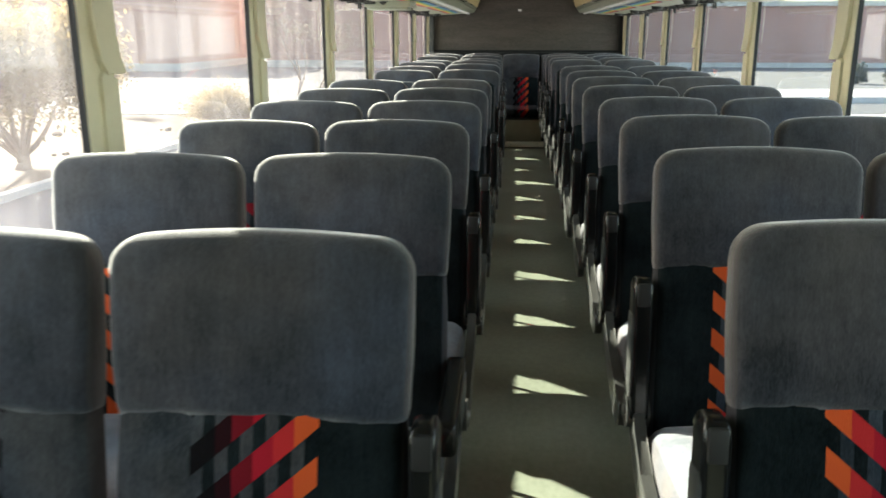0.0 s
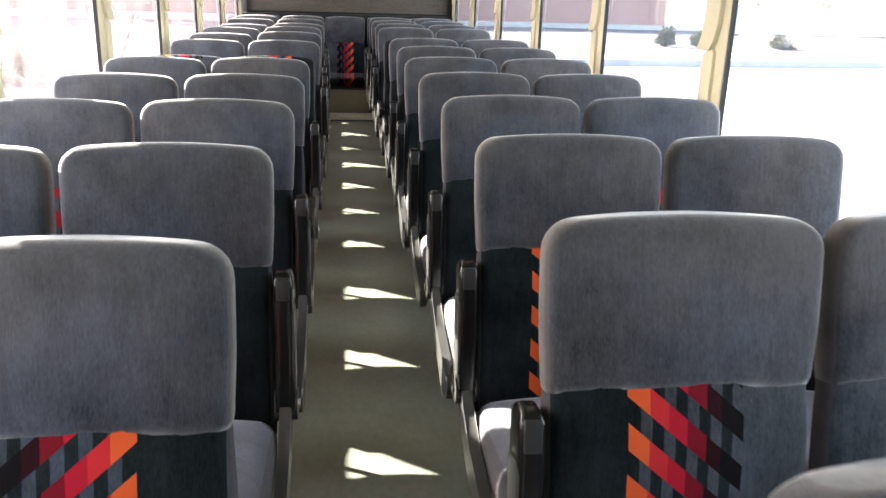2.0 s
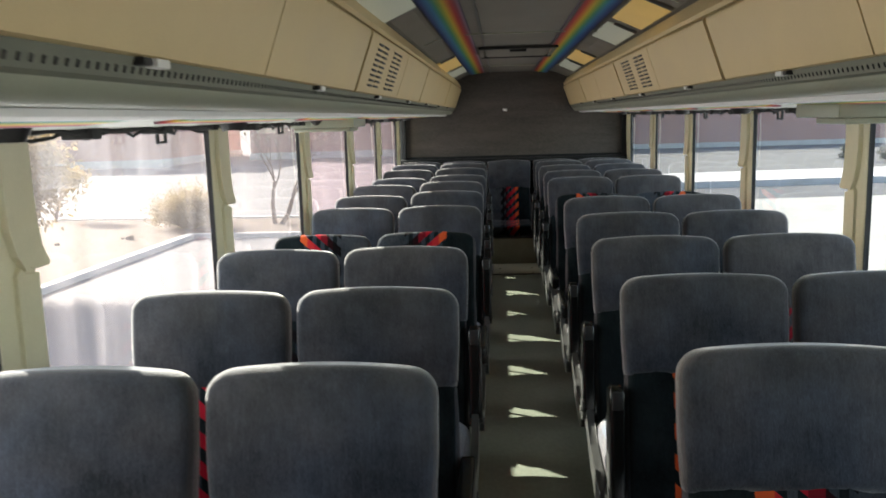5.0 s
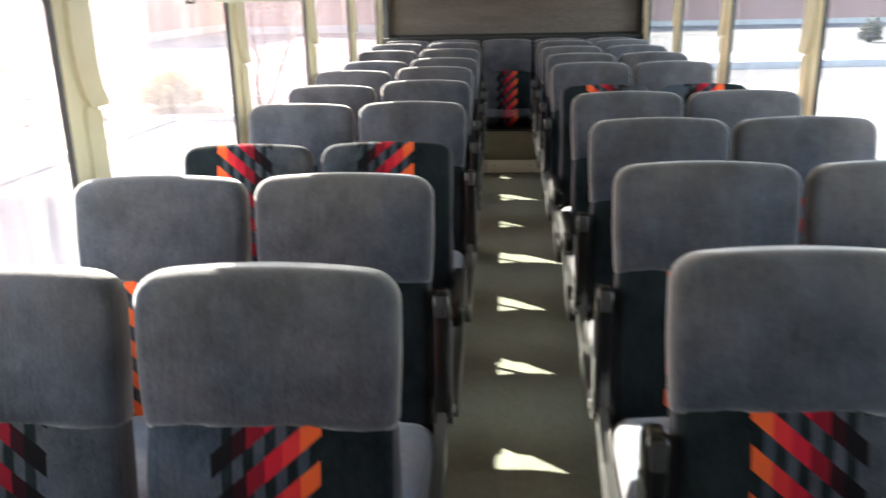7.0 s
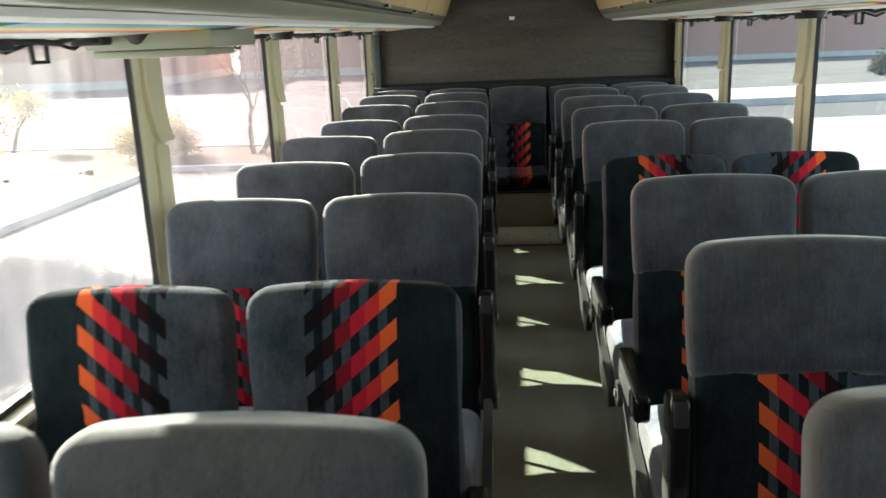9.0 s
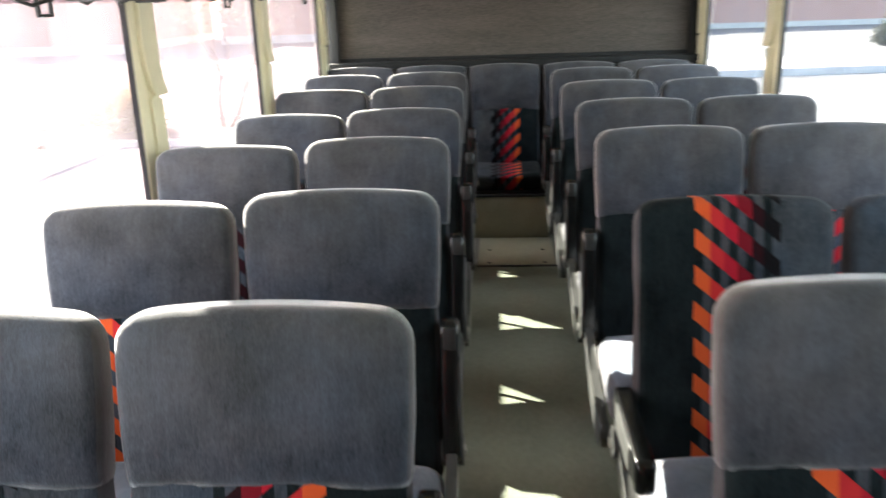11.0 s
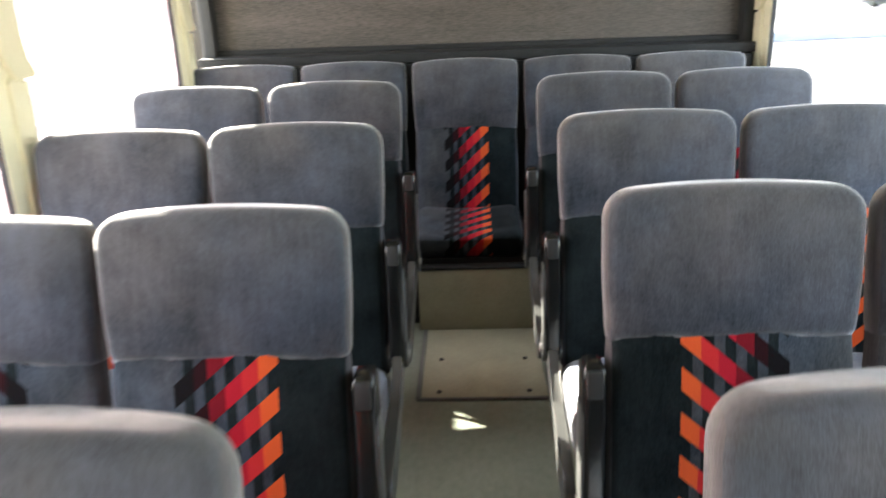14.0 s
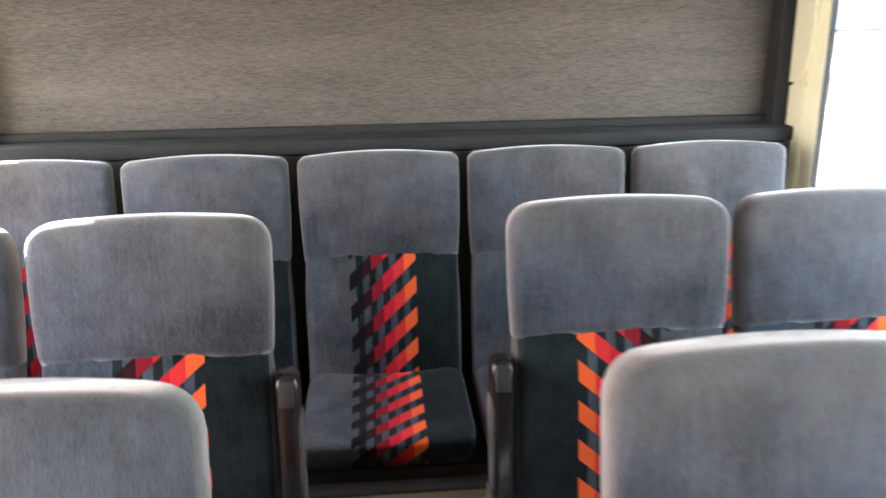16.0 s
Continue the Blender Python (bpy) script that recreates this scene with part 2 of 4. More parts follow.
def box(bm, x0, x1, y0, y1, z0, z1, bevel=0.0, seg=2):
    r = bmesh.ops.create_cube(bm, size=1, matrix=Matrix.Translation(((x0 + x1) / 2, (y0 + y1) / 2, (z0 + z1) / 2))
                              @ Matrix.Diagonal((x1 - x0, y1 - y0, z1 - z0, 1)))
    if bevel:
        es = {e for v in r["verts"] for e in v.link_edges}
        bmesh.ops.bevel(bm, geom=list(es), offset=bevel, segments=seg, affect="EDGES", profile=0.6)
    return bm


def boxed(*a, **k):
    return box(bmesh.new(), *a, **k)


def tube(bm, pts, r, n=8, caps=True):
    """A round bar along a line of points."""
    pts = [Vector(p) for p in pts]
    rings = []
    for i, p in enumerate(pts):
        d = (pts[min(i + 1, len(pts) - 1)] - pts[max(i - 1, 0)]).normalized()
        a = d.orthogonal().normalized() if i == 0 else (side - d * side.dot(d)).normalized()
        side = a
        b = d.cross(a)
        rr = r[i] if isinstance(r, (list, tuple)) else r
        rings.append([bm.verts.new(p + rr * (math.cos(2 * math.pi * k / n) * a + math.sin(2 * math.pi * k / n) * b)) for k in range(n)])
    for q, s in zip(rings, rings[1:]):
        for k in range(n):
            bm.faces.new((q[k], q[(k + 1) % n], s[(k + 1) % n], s[k]))
    if caps:
        bm.faces.new(rings[0][::-1])
        bm.faces.new(rings[-1])
    return bm


def sweep(profile, y0, y1, close=True, steps=1):
    """A profile of (x, z) pairs drawn out along y."""
    bm = bmesh.new()
    rings = [[bm.verts.new((x, y0 + (y1 - y0) * i / steps, z)) for x, z in profile] for i in range(steps + 1)]
    n = len(profile)
    for q, s in zip(rings, rings[1:]):
        for k in range(n if close else n - 1):
            bm.faces.new((q[k], q[(k + 1) % n], s[(k + 1) % n], s[k]))
    if close:
        bm.faces.new(rings[0])
        bm.faces.new(rings[-1][::-1])
    return bm


def plate(outline, x0, x1):
    """An outline of (y, z) pairs with a thickness from x0 to x1."""
    bm = bmesh.new()
    a = [bm.verts.new((x0, y, z)) for y, z in outline]
    b = [bm.verts.new((x1, y, z)) for y, z in outline]
    n = len(outline)
    bm.faces.new(a)
    bm.faces.new(b[::-1])
    for k in range(n):
        bm.faces.new((a[k], a[(k + 1) % n], b[(k + 1) % n], b[k]))
    return bm


def ring_loft(rings):
    bm = bmesh.new()
    vs = [[bm.verts.new(p) for p in r] for r in rings]
    n = len(rings[0])
    for q, s in zip(vs, vs[1:]):
        for k in range(n):
            bm.faces.new((q[k], q[(k + 1) % n], s[(k + 1) % n], s[k]))
    bm.faces.new(vs[0][::-1])
    bm.faces.new(vs[-1])
    return bm


# ---- the coach's shell ----
CX, HALF = 0.025, 1.29         # middle of the coach; from there to the inside of the walls
XL, XR = CX - HALF, CX + HALF
Y_FRONT, Y_REAR = -2.6, 10.93
SILL, HEAD = 0.765, 1.565
ROWS_L = [0.832 + 0.7612 * k for k in range(13)]
ROWS_R = [0.897 + 0.7575 * k for k in range(13)]
PILLAR_L = [10.72 - 1.463 * k for k in range(10)]
PILLAR_R = [10.86 - 1.478 * k for k in range(10)]

floor = part("floor", boxed(XL - 0.06, XR + 0.06, Y_FRONT, Y_REAR, -0.12, 0.0), FLOORM)
tagged(floor, "worn olive-grey vinyl coach floor with scuffed aisle", "floor", kind="structure")
floor_plate = thing("floor_hatch", "worn cream floor hatch plate at the end of the aisle", "floor hatch", pose(0.02, 9.865, 0))
part("hatch_plate", boxed(-0.225, 0.235, -0.285, 0.285, 0.0, 0.008, 0.003), PLATE, floor_plate)
part("hatch_edge", boxed(-0.24, 0.25, -0.300, -0.288, 0.0, 0.011, 0.002), GREYMETAL, floor_plate)
part("hatch_edge", boxed(-0.245, -0.228, -0.285, 0.285, 0.0, 0.011, 0.002), GREYMETAL, floor_plate)
for dx, dy in ((-0.16, -0.245), (-0.16, 0.01), (0.17, -0.245), (0.17, 0.01)):
    bm = bmesh.new()
    bmesh.ops.create_cone(bm, cap_ends=True, segments=12, radius1=0.010, radius2=0.008, depth=0.004)
    part("bolt", bm, RUBBER, floor_plate, at=pose(dx, dy, 0.010))

rear_wall = part("wall_rear", boxed(XL - 0.06, XR + 0.06, Y_REAR, Y_REAR + 0.06, -0.12, 2.2), CARPET)
tagged(rear_wall, "brown-grey carpeted rear wall of the coach", "wall", kind="structure")
for sx in (XL, XR):
    corner = [(0.0, -0.005), (0.035, -0.008), (0.06, -0.022), (0.072, -0.05), (0.075, -0.09), (0.0, -0.09)]
    inward = 1 if sx < CX else -1
    bm = bmesh.new()
    low, high = [[bm.verts.new((sx + inward * (0.075 - a), Y_REAR + (-0.09 - b), z)) for a, b in corner] for z in (0.9, 2.0)]
    for k in range(len(corner)):
        bm.faces.new((low[k], low[(k + 1) % 6], high[(k + 1) % 6], high[k]))
    bm.faces.new(low)
    bm.faces.new(high)
    tagged(part("trim_rear_corner", bm, FELT, angle=1.0), "dark rounded corner post beside the rear wall", "trim", kind="structure")
# unseen wall, added in the windscreen's place to stop light down the aisle
front_wall = new("wall_front")
tagged(front_wall, "plain grey wall added unseen at the front to keep out light", "wall", kind="structure")
part("panel", boxed(XL, XR, Y_FRONT - 0.06, Y_FRONT, -0.12, 0.9), GREYMETAL, front_wall)
part("panel", boxed(XL, XR, Y_FRONT - 0.06, Y_FRONT, 0.902, 2.2), GREYMETAL, front_wall)

GLASS, gn, gb = mat("dusty_window_glass")
gn.nodes.remove(gb)
tr = gn.nodes.new("ShaderNodeBsdfTransparent")
tr.inputs[0].default_value = (0.80, 0.775, 0.785, 1)
gl = gn.nodes.new("ShaderNodeBsdfGlossy")
gl.inputs["Roughness"].default_value = 0.03
du = gn.nodes.new("ShaderNodeBsdfTranslucent")
du.inputs[0].default_value = (0.93, 0.85, 0.91, 1)
lw = gn.nodes.new("ShaderNodeLayerWeight")
fr = mth(gn, "MULTIPLY_ADD", mth(gn, "POWER", lw.outputs["Facing"], 3.5), 0.75, 0.06)
_, gv = coords(gn, (1, 1, 0.22))
_, gv2 = coords(gn, (1, 1, 0.04))
film = mth(gn, "ADD", mth(gn, "MULTIPLY", noise_tex(gn, gv, 4, 5), 0.6), mth(gn, "MULTIPLY", noise_tex(gn, gv2, 14, 4), 0.4))
wiped = gn.nodes.new("ShaderNodeMapRange")
for key, value in (("From Min", 0.36), ("From Max", 0.66), ("To Min", 0.035), ("To Max", 0.125)):
    wiped.inputs[key].default_value = value
gn.links.new(film, wiped.inputs[0])
dirt = wiped.outputs[0]
m1, m2 = gn.nodes.new("ShaderNodeMixShader"), gn.nodes.new("ShaderNodeMixShader")
gn.links.new(dirt, m1.inputs[0])
gn.links.new(tr.outputs[0], m1.inputs[1])
gn.links.new(du.outputs[0], m1.inputs[2])
gn.links.new(fr, m2.inputs[0])
gn.links.new(m1.outputs[0], m2.inputs[1])
gn.links.new(gl.outputs[0], m2.inputs[2])
gn.links.new(m2.outputs[0], gn.nodes["Material Output"].inputs[0])


CLEARGLASS = GLASS.copy()
CLEARGLASS.name = "clear_window_glass"
for q in CLEARGLASS.node_tree.nodes:
    if q.type == "BSDF_TRANSPARENT":
        q.inputs[0].default_value = (0.97, 0.96, 0.95, 1)
PINKGLASS = GLASS.copy()
PINKGLASS.name = "pink_tinted_window_glass"
for q in PINKGLASS.node_tree.nodes:
    if q.type == "BSDF_TRANSPARENT":
        q.inputs[0].default_value = (0.83, 0.66, 0.72, 1)
    if q.type == "BSDF_TRANSLUCENT":
        q.inputs[0].default_value = (0.93, 0.82, 0.89, 1)


def side_wall(name, s, pillars):
    """s: -1 left, 1 right. Sill panel, head rail, pillars with their hooked trim, panes in rubber gaskets."""
    x_in = CX + s * HALF
    w = new(name)
    tagged(w, "cream coach side wall with large windows between pillars", "wall", kind="structure")
    xs = sorted((x_in, x_in + s * 0.07))
    part("sill_panel", boxed(*xs, Y_FRONT, Y_REAR, -0.12, SILL - 0.03), GREYMETAL, w)
    part("head_panel", boxed(*xs, Y_FRONT, Y_REAR, HEAD + 0.02, 2.2), GREYMETAL, w)
    led = sorted((x_in - s * 0.045, x_in + s * 0.02))
    part("sill_ledge", boxed(*led, Y_FRONT, Y_REAR, SILL - 0.045, SILL - 0.012, 0.008), CREAM, w)
    # out of view, a blank panel is added over the foremost windows against their light
    y_open = min(y for y in pillars if y > -1.2) - 0.168
    part("blocking_panel", boxed(*xs, Y_FRONT, y_open, SILL - 0.028, HEAD + 0.018), GREYMETAL, w)
    for k, y in enumerate(pillars):
        if y < y_open:
            continue
        n0, n1 = y - 0.168, y + 0.004
        post = sorted((x_in - s * 0.012, x_in + s * 0.016))
        part("pillar", boxed(*post, n0, n1, SILL - 0.03, HEAD + 0.02, 0.006), CREAM, w)
        # moulded trim, flaring into a hook
        tx = sorted((x_in - s * 0.030, x_in - s * 0.010))
        out = [(y - 0.118, HEAD + 0.01), (y - 0.123, 1.42), (y - 0.115, 1.335), (y - 0.095, 1.275), (y - 0.07, 1.246), (y - 0.066, 1.236),
               (y - 0.045, 1.242), (y - 0.02, 1.236), (y + 0.034, 1.236), (y + 0.038, 1.246), (y + 0.014, 1.285), (y + 0.002, 1.345), (y - 0.002, 1.41), (y - 0.002, HEAD + 0.01)]
        part("hooked_trim", plate(out, *tx), CREAM, w, smooth=False)
        tx2 = sorted((x_in - s * 0.024, x_in - s * 0.010))
        part("lower_trim", plate([(y - 0.10, SILL), (y - 0.095, 1.228), (y - 0.08, 1.246), (y - 0.06, 1.228), (y - 0.004, 1.224), (y - 0.002, SILL)], *tx2), CREAM, w, smooth=False)
    # panes
    n = 0
    ys = sorted(y for y in pillars if y > y_open)
    for a, b in [(a + 0.004, b - 0.168) for a, b in zip(ys, ys[1:])]:
        n += 1
        win = new(f"window_{'left' if s < 0 else 'right'}_{n}")
        tagged(win, "large fixed coach window, dusty glass in black rubber", "window", kind="structure")
        xg = x_in + s * 0.010
        bm = bmesh.new()
        vs = [bm.verts.new((xg, yy, zz)) for yy, zz in ((a, SILL - 0.02), (b, SILL - 0.02), (b, HEAD + 0.01), (a, HEAD + 0.01))]
        bm.faces.new(vs)
        g = part("pane", bm, CLEARGLASS if s > 0 else PINKGLASS if a > 6.0 else GLASS, win, smooth=False)
        g.visible_shadow = False
        # gasket: rounded frame
        r = 0.05
        def rr(inset):
            pts = []
            for cy, cz, a0 in ((b - r, HEAD - r, 0), (a + r, HEAD - r, 90), (a + r, SILL + r, 180), (b - r, SILL + r, 270)):
                for i in range(5):
                    an = radians(a0 + 22.5 * i)
                    pts.append((cy + (r - inset) * math.cos(an), cz + (r - inset) * math.sin(an)))
            return pts
        bm = bmesh.new()
        o, i2 = rr(-0.010), rr(0.005)
        xa, xb = x_in - s * 0.007, x_in + s * 0.012
        loops = [[bm.verts.new((x, yy, zz)) for yy, zz in q] for x, q in ((xb, o), (xa, o), (xa, i2), (xb, i2))]
        for q, t in zip(loops, loops[1:]):
            for j in range(20):
                bm.faces.new((q[j], q[(j + 1) % 20], t[(j + 1) % 20], t[j]))
        part("gasket", bm, RUBBER, win)
    return w


lower_body = part("lower_body", boxed(XL - 0.07, XR + 0.07, Y_FRONT - 0.06, Y_REAR + 0.06, -1.35, -0.122), GREYMETAL)
tagged(lower_body, "plain grey lower body of the coach", "coach body", kind="structure")
side_wall("wall_left", -1, PILLAR_L)
side_wall("wall_right", 1, PILLAR_R)


# ---- ceiling, roof ----
prof = [(CX - 1.3, 1.93), (CX - 0.60, 1.985), (CX - 0.50, 2.03), (CX - 0.40, 2.055), (CX + 0.40, 2.055), (CX + 0.50, 2.03), (CX + 0.60, 1.985), (CX + 1.3, 1.93)]
prof += [(x, z + 0.05) for x, z in prof[::-1]]
ceiling = part("ceiling", sweep(prof, Y_FRONT, Y_REAR), LINER, smooth=False)
tagged(ceiling, "grey panelled ceiling liner of the coach", "ceiling", kind="structure")
roof = part("roof", boxed(XL - 0.06, XR + 0.06, Y_FRONT, Y_REAR, 2.2, 2.26), GREYMETAL)
tagged(roof, "plain metal coach roof", "roof", kind="structure")


def rainbow(name, stops, width):
    m, nt, b = mat(name, 0.55)
    tc, _ = coords(nt)
    sep = nt.nodes.new("ShaderNodeSeparateXYZ")
    nt.links.new(tc.outputs["Object"], sep.inputs[0])
    u = mth(nt, "ADD", mth(nt, "DIVIDE", sep.outputs["X"], width), 0.5)
    c = ramp(nt, u, stops)
    grain = noise_tex(nt, tc.outputs["Object"], 90, 4)
    c2 = mixc(nt, mth(nt, "MULTIPLY", grain, 0.3), c, (0.10, 0.09, 0.08))
    nt.links.new(c2, b.inputs["Base Color"])
    bump(nt, b, grain, 0.15, 0.0006)
    return m


BOW = [(0.0, (0.02, 0.03, 0.10)), (0.10, (0.02, 0.07, 0.30)), (0.24, (0.03, 0.24, 0.50)), (0.36, (0.06, 0.36, 0.22)), (0.46, (0.36, 0.50, 0.08)), (0.55, (0.78, 0.60, 0.06)),
       (0.64, (0.78, 0.28, 0.05)), (0.73, (0.60, 0.04, 0.04)), (0.82, (0.34, 0.05, 0.09)), (0.89, (0.34, 0.22, 0.30)), (0.95, (0.03, 0.03, 0.08)), (1.0, (0.20, 0.18, 0.17))]
RAINBOW = rainbow("rainbow_cloth", BOW, 0.18)
RAINBOW_MIRROR = rainbow("rainbow_cloth_mirrored", [(1 - p, c) for p, c in BOW[::-1]], 0.18)
for s, m in ((-1, RAINBOW), (1, RAINBOW_MIRROR)):
    st = part("rainbow_stripe", boxed(-0.09, 0.09, Y_FRONT, Y_REAR - 0.01, -0.004, 0.004), m, at=pose((-0.352 if s < 0 else 0.327), 0, 2.046, 0, s * 9, 0))
    tagged(st, "rainbow-coloured cloth stripe along the ceiling", "ceiling stripe", "ceiling stripes")
# cross joints of the liner and the centre trims
for i in range(8):
    y = 9.70 - 1.60 * i
    t = part("ceiling_joint", sweep([(CX - 0.58, 1.990), (CX - 0.50, 2.024), (CX - 0.40, 2.048), (CX + 0.40, 2.048), (CX + 0.50, 2.024), (CX + 0.58, 1.990), (CX + 0.58, 1.996), (CX + 0.50, 2.032), (CX + 0.40, 2.056), (CX - 0.40, 2.056), (CX - 0.50, 2.032), (CX - 0.58, 1.996)], y, y + 0.014), RACKGREY, smooth=False)
    tagged(t, "thin grey joint strip across the ceiling", "trim", kind="structure")
hatch = thing("roof_hatch", "grey escape hatch in the ceiling with a black frame", "roof hatch", pose(CX, 7.88, 2.05))
part("hatch_panel", boxed(-0.24, 0.24, -0.42, 0.42, -0.012, 0.0, 0.006), LINER, hatch)
for y0 in (-0.46, 0.43):
    part("hatch_frame", boxed(-0.28, 0.28, y0, y0 + 0.03, -0.02, 0.0, 0.004), BLACK, hatch)
for x0 in (-0.28, 0.25):
    part("hatch_frame", boxed(x0, x0 + 0.03, -0.43, 0.43, -0.014, 0.0, 0.004), LINER, hatch)
part("hatch_handle", boxed(-0.06, 0.06, -0.39, -0.36, -0.035, -0.012, 0.006), BLACK, hatch)
for s in (-1, 1):
    t = part("ceiling_trim", boxed(-0.006, 0.006, Y_FRONT, Y_REAR - 0.01, -0.004, 0.004, 0.002), GREYMETAL, at=pose(CX + s * 0.235, 0, 2.052))
    tagged(t, "thin grey trim along the ceiling's centre panel", "trim", kind="structure")
# lamp covers beside the racks
for s, y0, y1, m in ((1, 2.30, 3.05, LAMP_AMBER), (1, 3.25, 3.95, LAMP_WHITE), (1, 5.05, 5.82, LAMP_AMBER), (1, 6.0, 6.75, LAMP_WHITE), (1, 7.85, 8.70, LAMP_AMBER), (1, 8.9, 9.75, LAMP_WHITE),
                     (-1, 4.10, 5.02, LAMP_WHITE), (-1, 7.95, 9.0, LAMP_AMBER), (-1, 9.15, 10.1, LAMP_WHITE), (-1, 1.3, 2.1, LAMP_AMBER)):
    lc = thing("ceiling_lamp_cover", ("amber" if m is LAMP_AMBER else "white") + " ceiling lamp cover beside the rack, glowing softly", "lamp cover", pose(CX + s * 0.532, (y0 + y1) / 2, 2.008, 0, s * 24, 0), "lamp covers along the racks")
    d = (y1 - y0) / 2
    part("diffuser", boxed(-0.098, 0.062, -d, d, -0.008, 0.004, 0.005), m, lc)
    for q in (-1, 1):
        part("end_strip", boxed(-0.062, 0.062, q * d - 0.008, q * d + 0.008, -0.010, 0.004, 0.003), GREYMETAL, lc)


def rack(s, seams, vent):
    t = thing("luggage_rack", "overhead luggage rack with tan doors and a grey rail", "luggage rack")
    X = lambda d: CX + s * d
    y1 = Y_REAR - 0.02
    body = [(0.745, 1.598), (0.70, 1.600), (0.682, 1.612), (0.672, 1.63), (0.668, 1.655), (0.70, 1.665), (1.285, 1.665), (1.285, 1.560), (1.0, 1.577)]
    part("rail", sweep([(X(a), z) for a, z in body], Y_FRONT, y1), RACKGREY, t, angle=0.9)
    part("lower_lip", sweep([(X(a), z) for a, z in ((0.80, 1.590), (0.765, 1.580), (0.745, 1.586), (0.742, 1.597), (0.80, 1.597))], Y_FRONT, y1), WHITE, t, "pale rubbing strip", angle=0.9)
    part("slot_strip", sweep([(X(a), z) for a, z in ((0.670, 1.632), (0.660, 1.638), (0.652, 1.660), (0.648, 1.668), (0.68, 1.668), (0.68, 1.64))], Y_FRONT, y1), RACKSHADED, t, "olive slotted strip with the recess's shade in its colour")
    for i in range(260):
        part("rail_slot", shared("rail_slot", lambda: as_mesh("rail_slot", boxed(-0.002, 0.002, -0.0022, 0.0022, -0.005, 0.005), False)), RUBBER, t, at=pose(X(0.6555), 1.6 + 0.026 * i, 1.650, 0, -s * 20, 0))
    edges = [Y_FRONT] + seams + [y1]
    for i, (a, b) in enumerate(zip(edges, edges[1:])):
        ga, gb2 = (0.004, 0.020) if i % 2 == 0 else (0.020, 0.004)
        d = [(0.652, 1.668), (0.64, 1.672), (0.572, 1.862), (0.570, 1.874), (0.576, 1.882), (0.66, 1.882), (0.66, 1.668)]
        part("door", sweep([(X(p), z) for p, z in d], a + ga, b - gb2), TAN, t, angle=0.5)
        u = [(0.575, 1.890), (0.572, 1.905), (0.612, 1.972), (0.66, 1.975), (0.66, 1.890)]
        part("upper_panel", sweep([(X(p), z) for p, z in u], a + 0.002, b - 0.002), TAN, t, angle=0.5)
    xs = sorted((X(0.655), X(0.68)))
    part("backing", boxed(*xs, Y_FRONT, y1, 1.668, 1.97), BLACK, t)
    for y in seams:
        xs = sorted((X(0.634), X(0.664)))
        part("latch", boxed(*xs, y + 0.555, y + 0.605, 1.655, 1.669, 0.004), WHITE, t, "small white latch")
        part("latch_slot", boxed(*xs, y + 0.51, y + 0.54, 1.656, 1.668, 0.003), RUBBER, t)
    # air grille in a door: two banks of slots, proud of the face
    for g0 in (0, 1):
        for r in range(9):
            z = 1.70 + r * 0.0185
            xf = 0.640 - (z - 1.672) / 0.19 * 0.068
            for c in range(2):
                y = vent + g0 * 0.44 + c * 0.15
                part("grille_slot", shared("slot", lambda: as_mesh("slot", boxed(-0.004, 0.004, -0.055, 0.055, -0.0045, 0.0045, 0.002))), RUBBER, t, at=pose(X(xf), y, z, 0, -s * 19.7, 0))
    # cloth inlays, cables and lamps underneath
    for i in range(9):
        y = 9.6 - 1.4 * i
        st = part("underside_stripe", boxed(-0.07, 0.07, -0.52, 0.52, -0.003, 0.003), RAINBOW if s > 0 else RAINBOW_MIRROR, t, "rainbow cloth inlay", at=pose(X(0.91), y, 1.5815, 0, s * 4.7, 0))
        bm = bmesh.new()
        bmesh.ops.create_cone(bm, cap_ends=True, segments=18, radius1=0.04, radius2=0.055, depth=0.03)
        part("reading_lamp", bm, BLACK, t, at=pose(X(1.10), y + 0.45, 1.560))
        bm = bmesh.new()
        pts = [(X(1.17), y - 0.75 + 0.1 * k, 1.572 - 0.016 * abs(math.sin(k * 1.9 + i))) for k in range(14)]
        tube(bm, pts, 0.007, 6)
        part("cable", bm, RUBBER, t, "black cable sagging under the rack")
        bm = bmesh.new()
        pts = [(X(1.22 + 0.015 * math.sin(k * 1.3 + 2 * i)), y - 0.72 + 0.07 * k, 1.566 - 0.026 * abs(math.sin(k * 0.83 + 1.7 * i)) ** 2) for k in range(20)]
        tube(bm, pts, 0.005, 6)
        part("cable", bm, RUBBER, t, "black cable sagging under the rack")
        for k in range(3):
            yk = y - 0.55 + 0.47 * k + 0.06 * math.sin(5 * i + k)
            part("cable_clip", boxed(*sorted((X(1.15), X(1.235))), yk, yk + 0.05, 1.540 + 0.004 * k, 1.576, 0.005), RUBBER, t)
    return t


rack(-1, [-0.15, 1.0, 2.152, 3.29, 4.42, 5.58, 6.72, 7.86, 9.0], 4.68)
rack(1, [-0.2, 0.98, 2.13, 3.28, 4.44, 5.58, 6.75, 7.9, 9.05], 5.80)


def strap_loop(x, y):
    """A black frame-shaped pull hanging from the window head."""
    t = thing("window_pull", "black rectangular pull hanging at the window head", "pull handle", pose(x, y, 1.585), "window pulls")
    bm = bmesh.new()
    tube(bm, [(0, -0.035, 0), (0, -0.03, -0.07), (0, 0.03, -0.07), (0, 0.035, 0)], 0.007, 6)
    part("loop", bm, BLACK, t)
    part("mount", boxed(-0.012, 0.012, -0.045, 0.045, -0.004, 0.01, 0.003), BLACK, t)


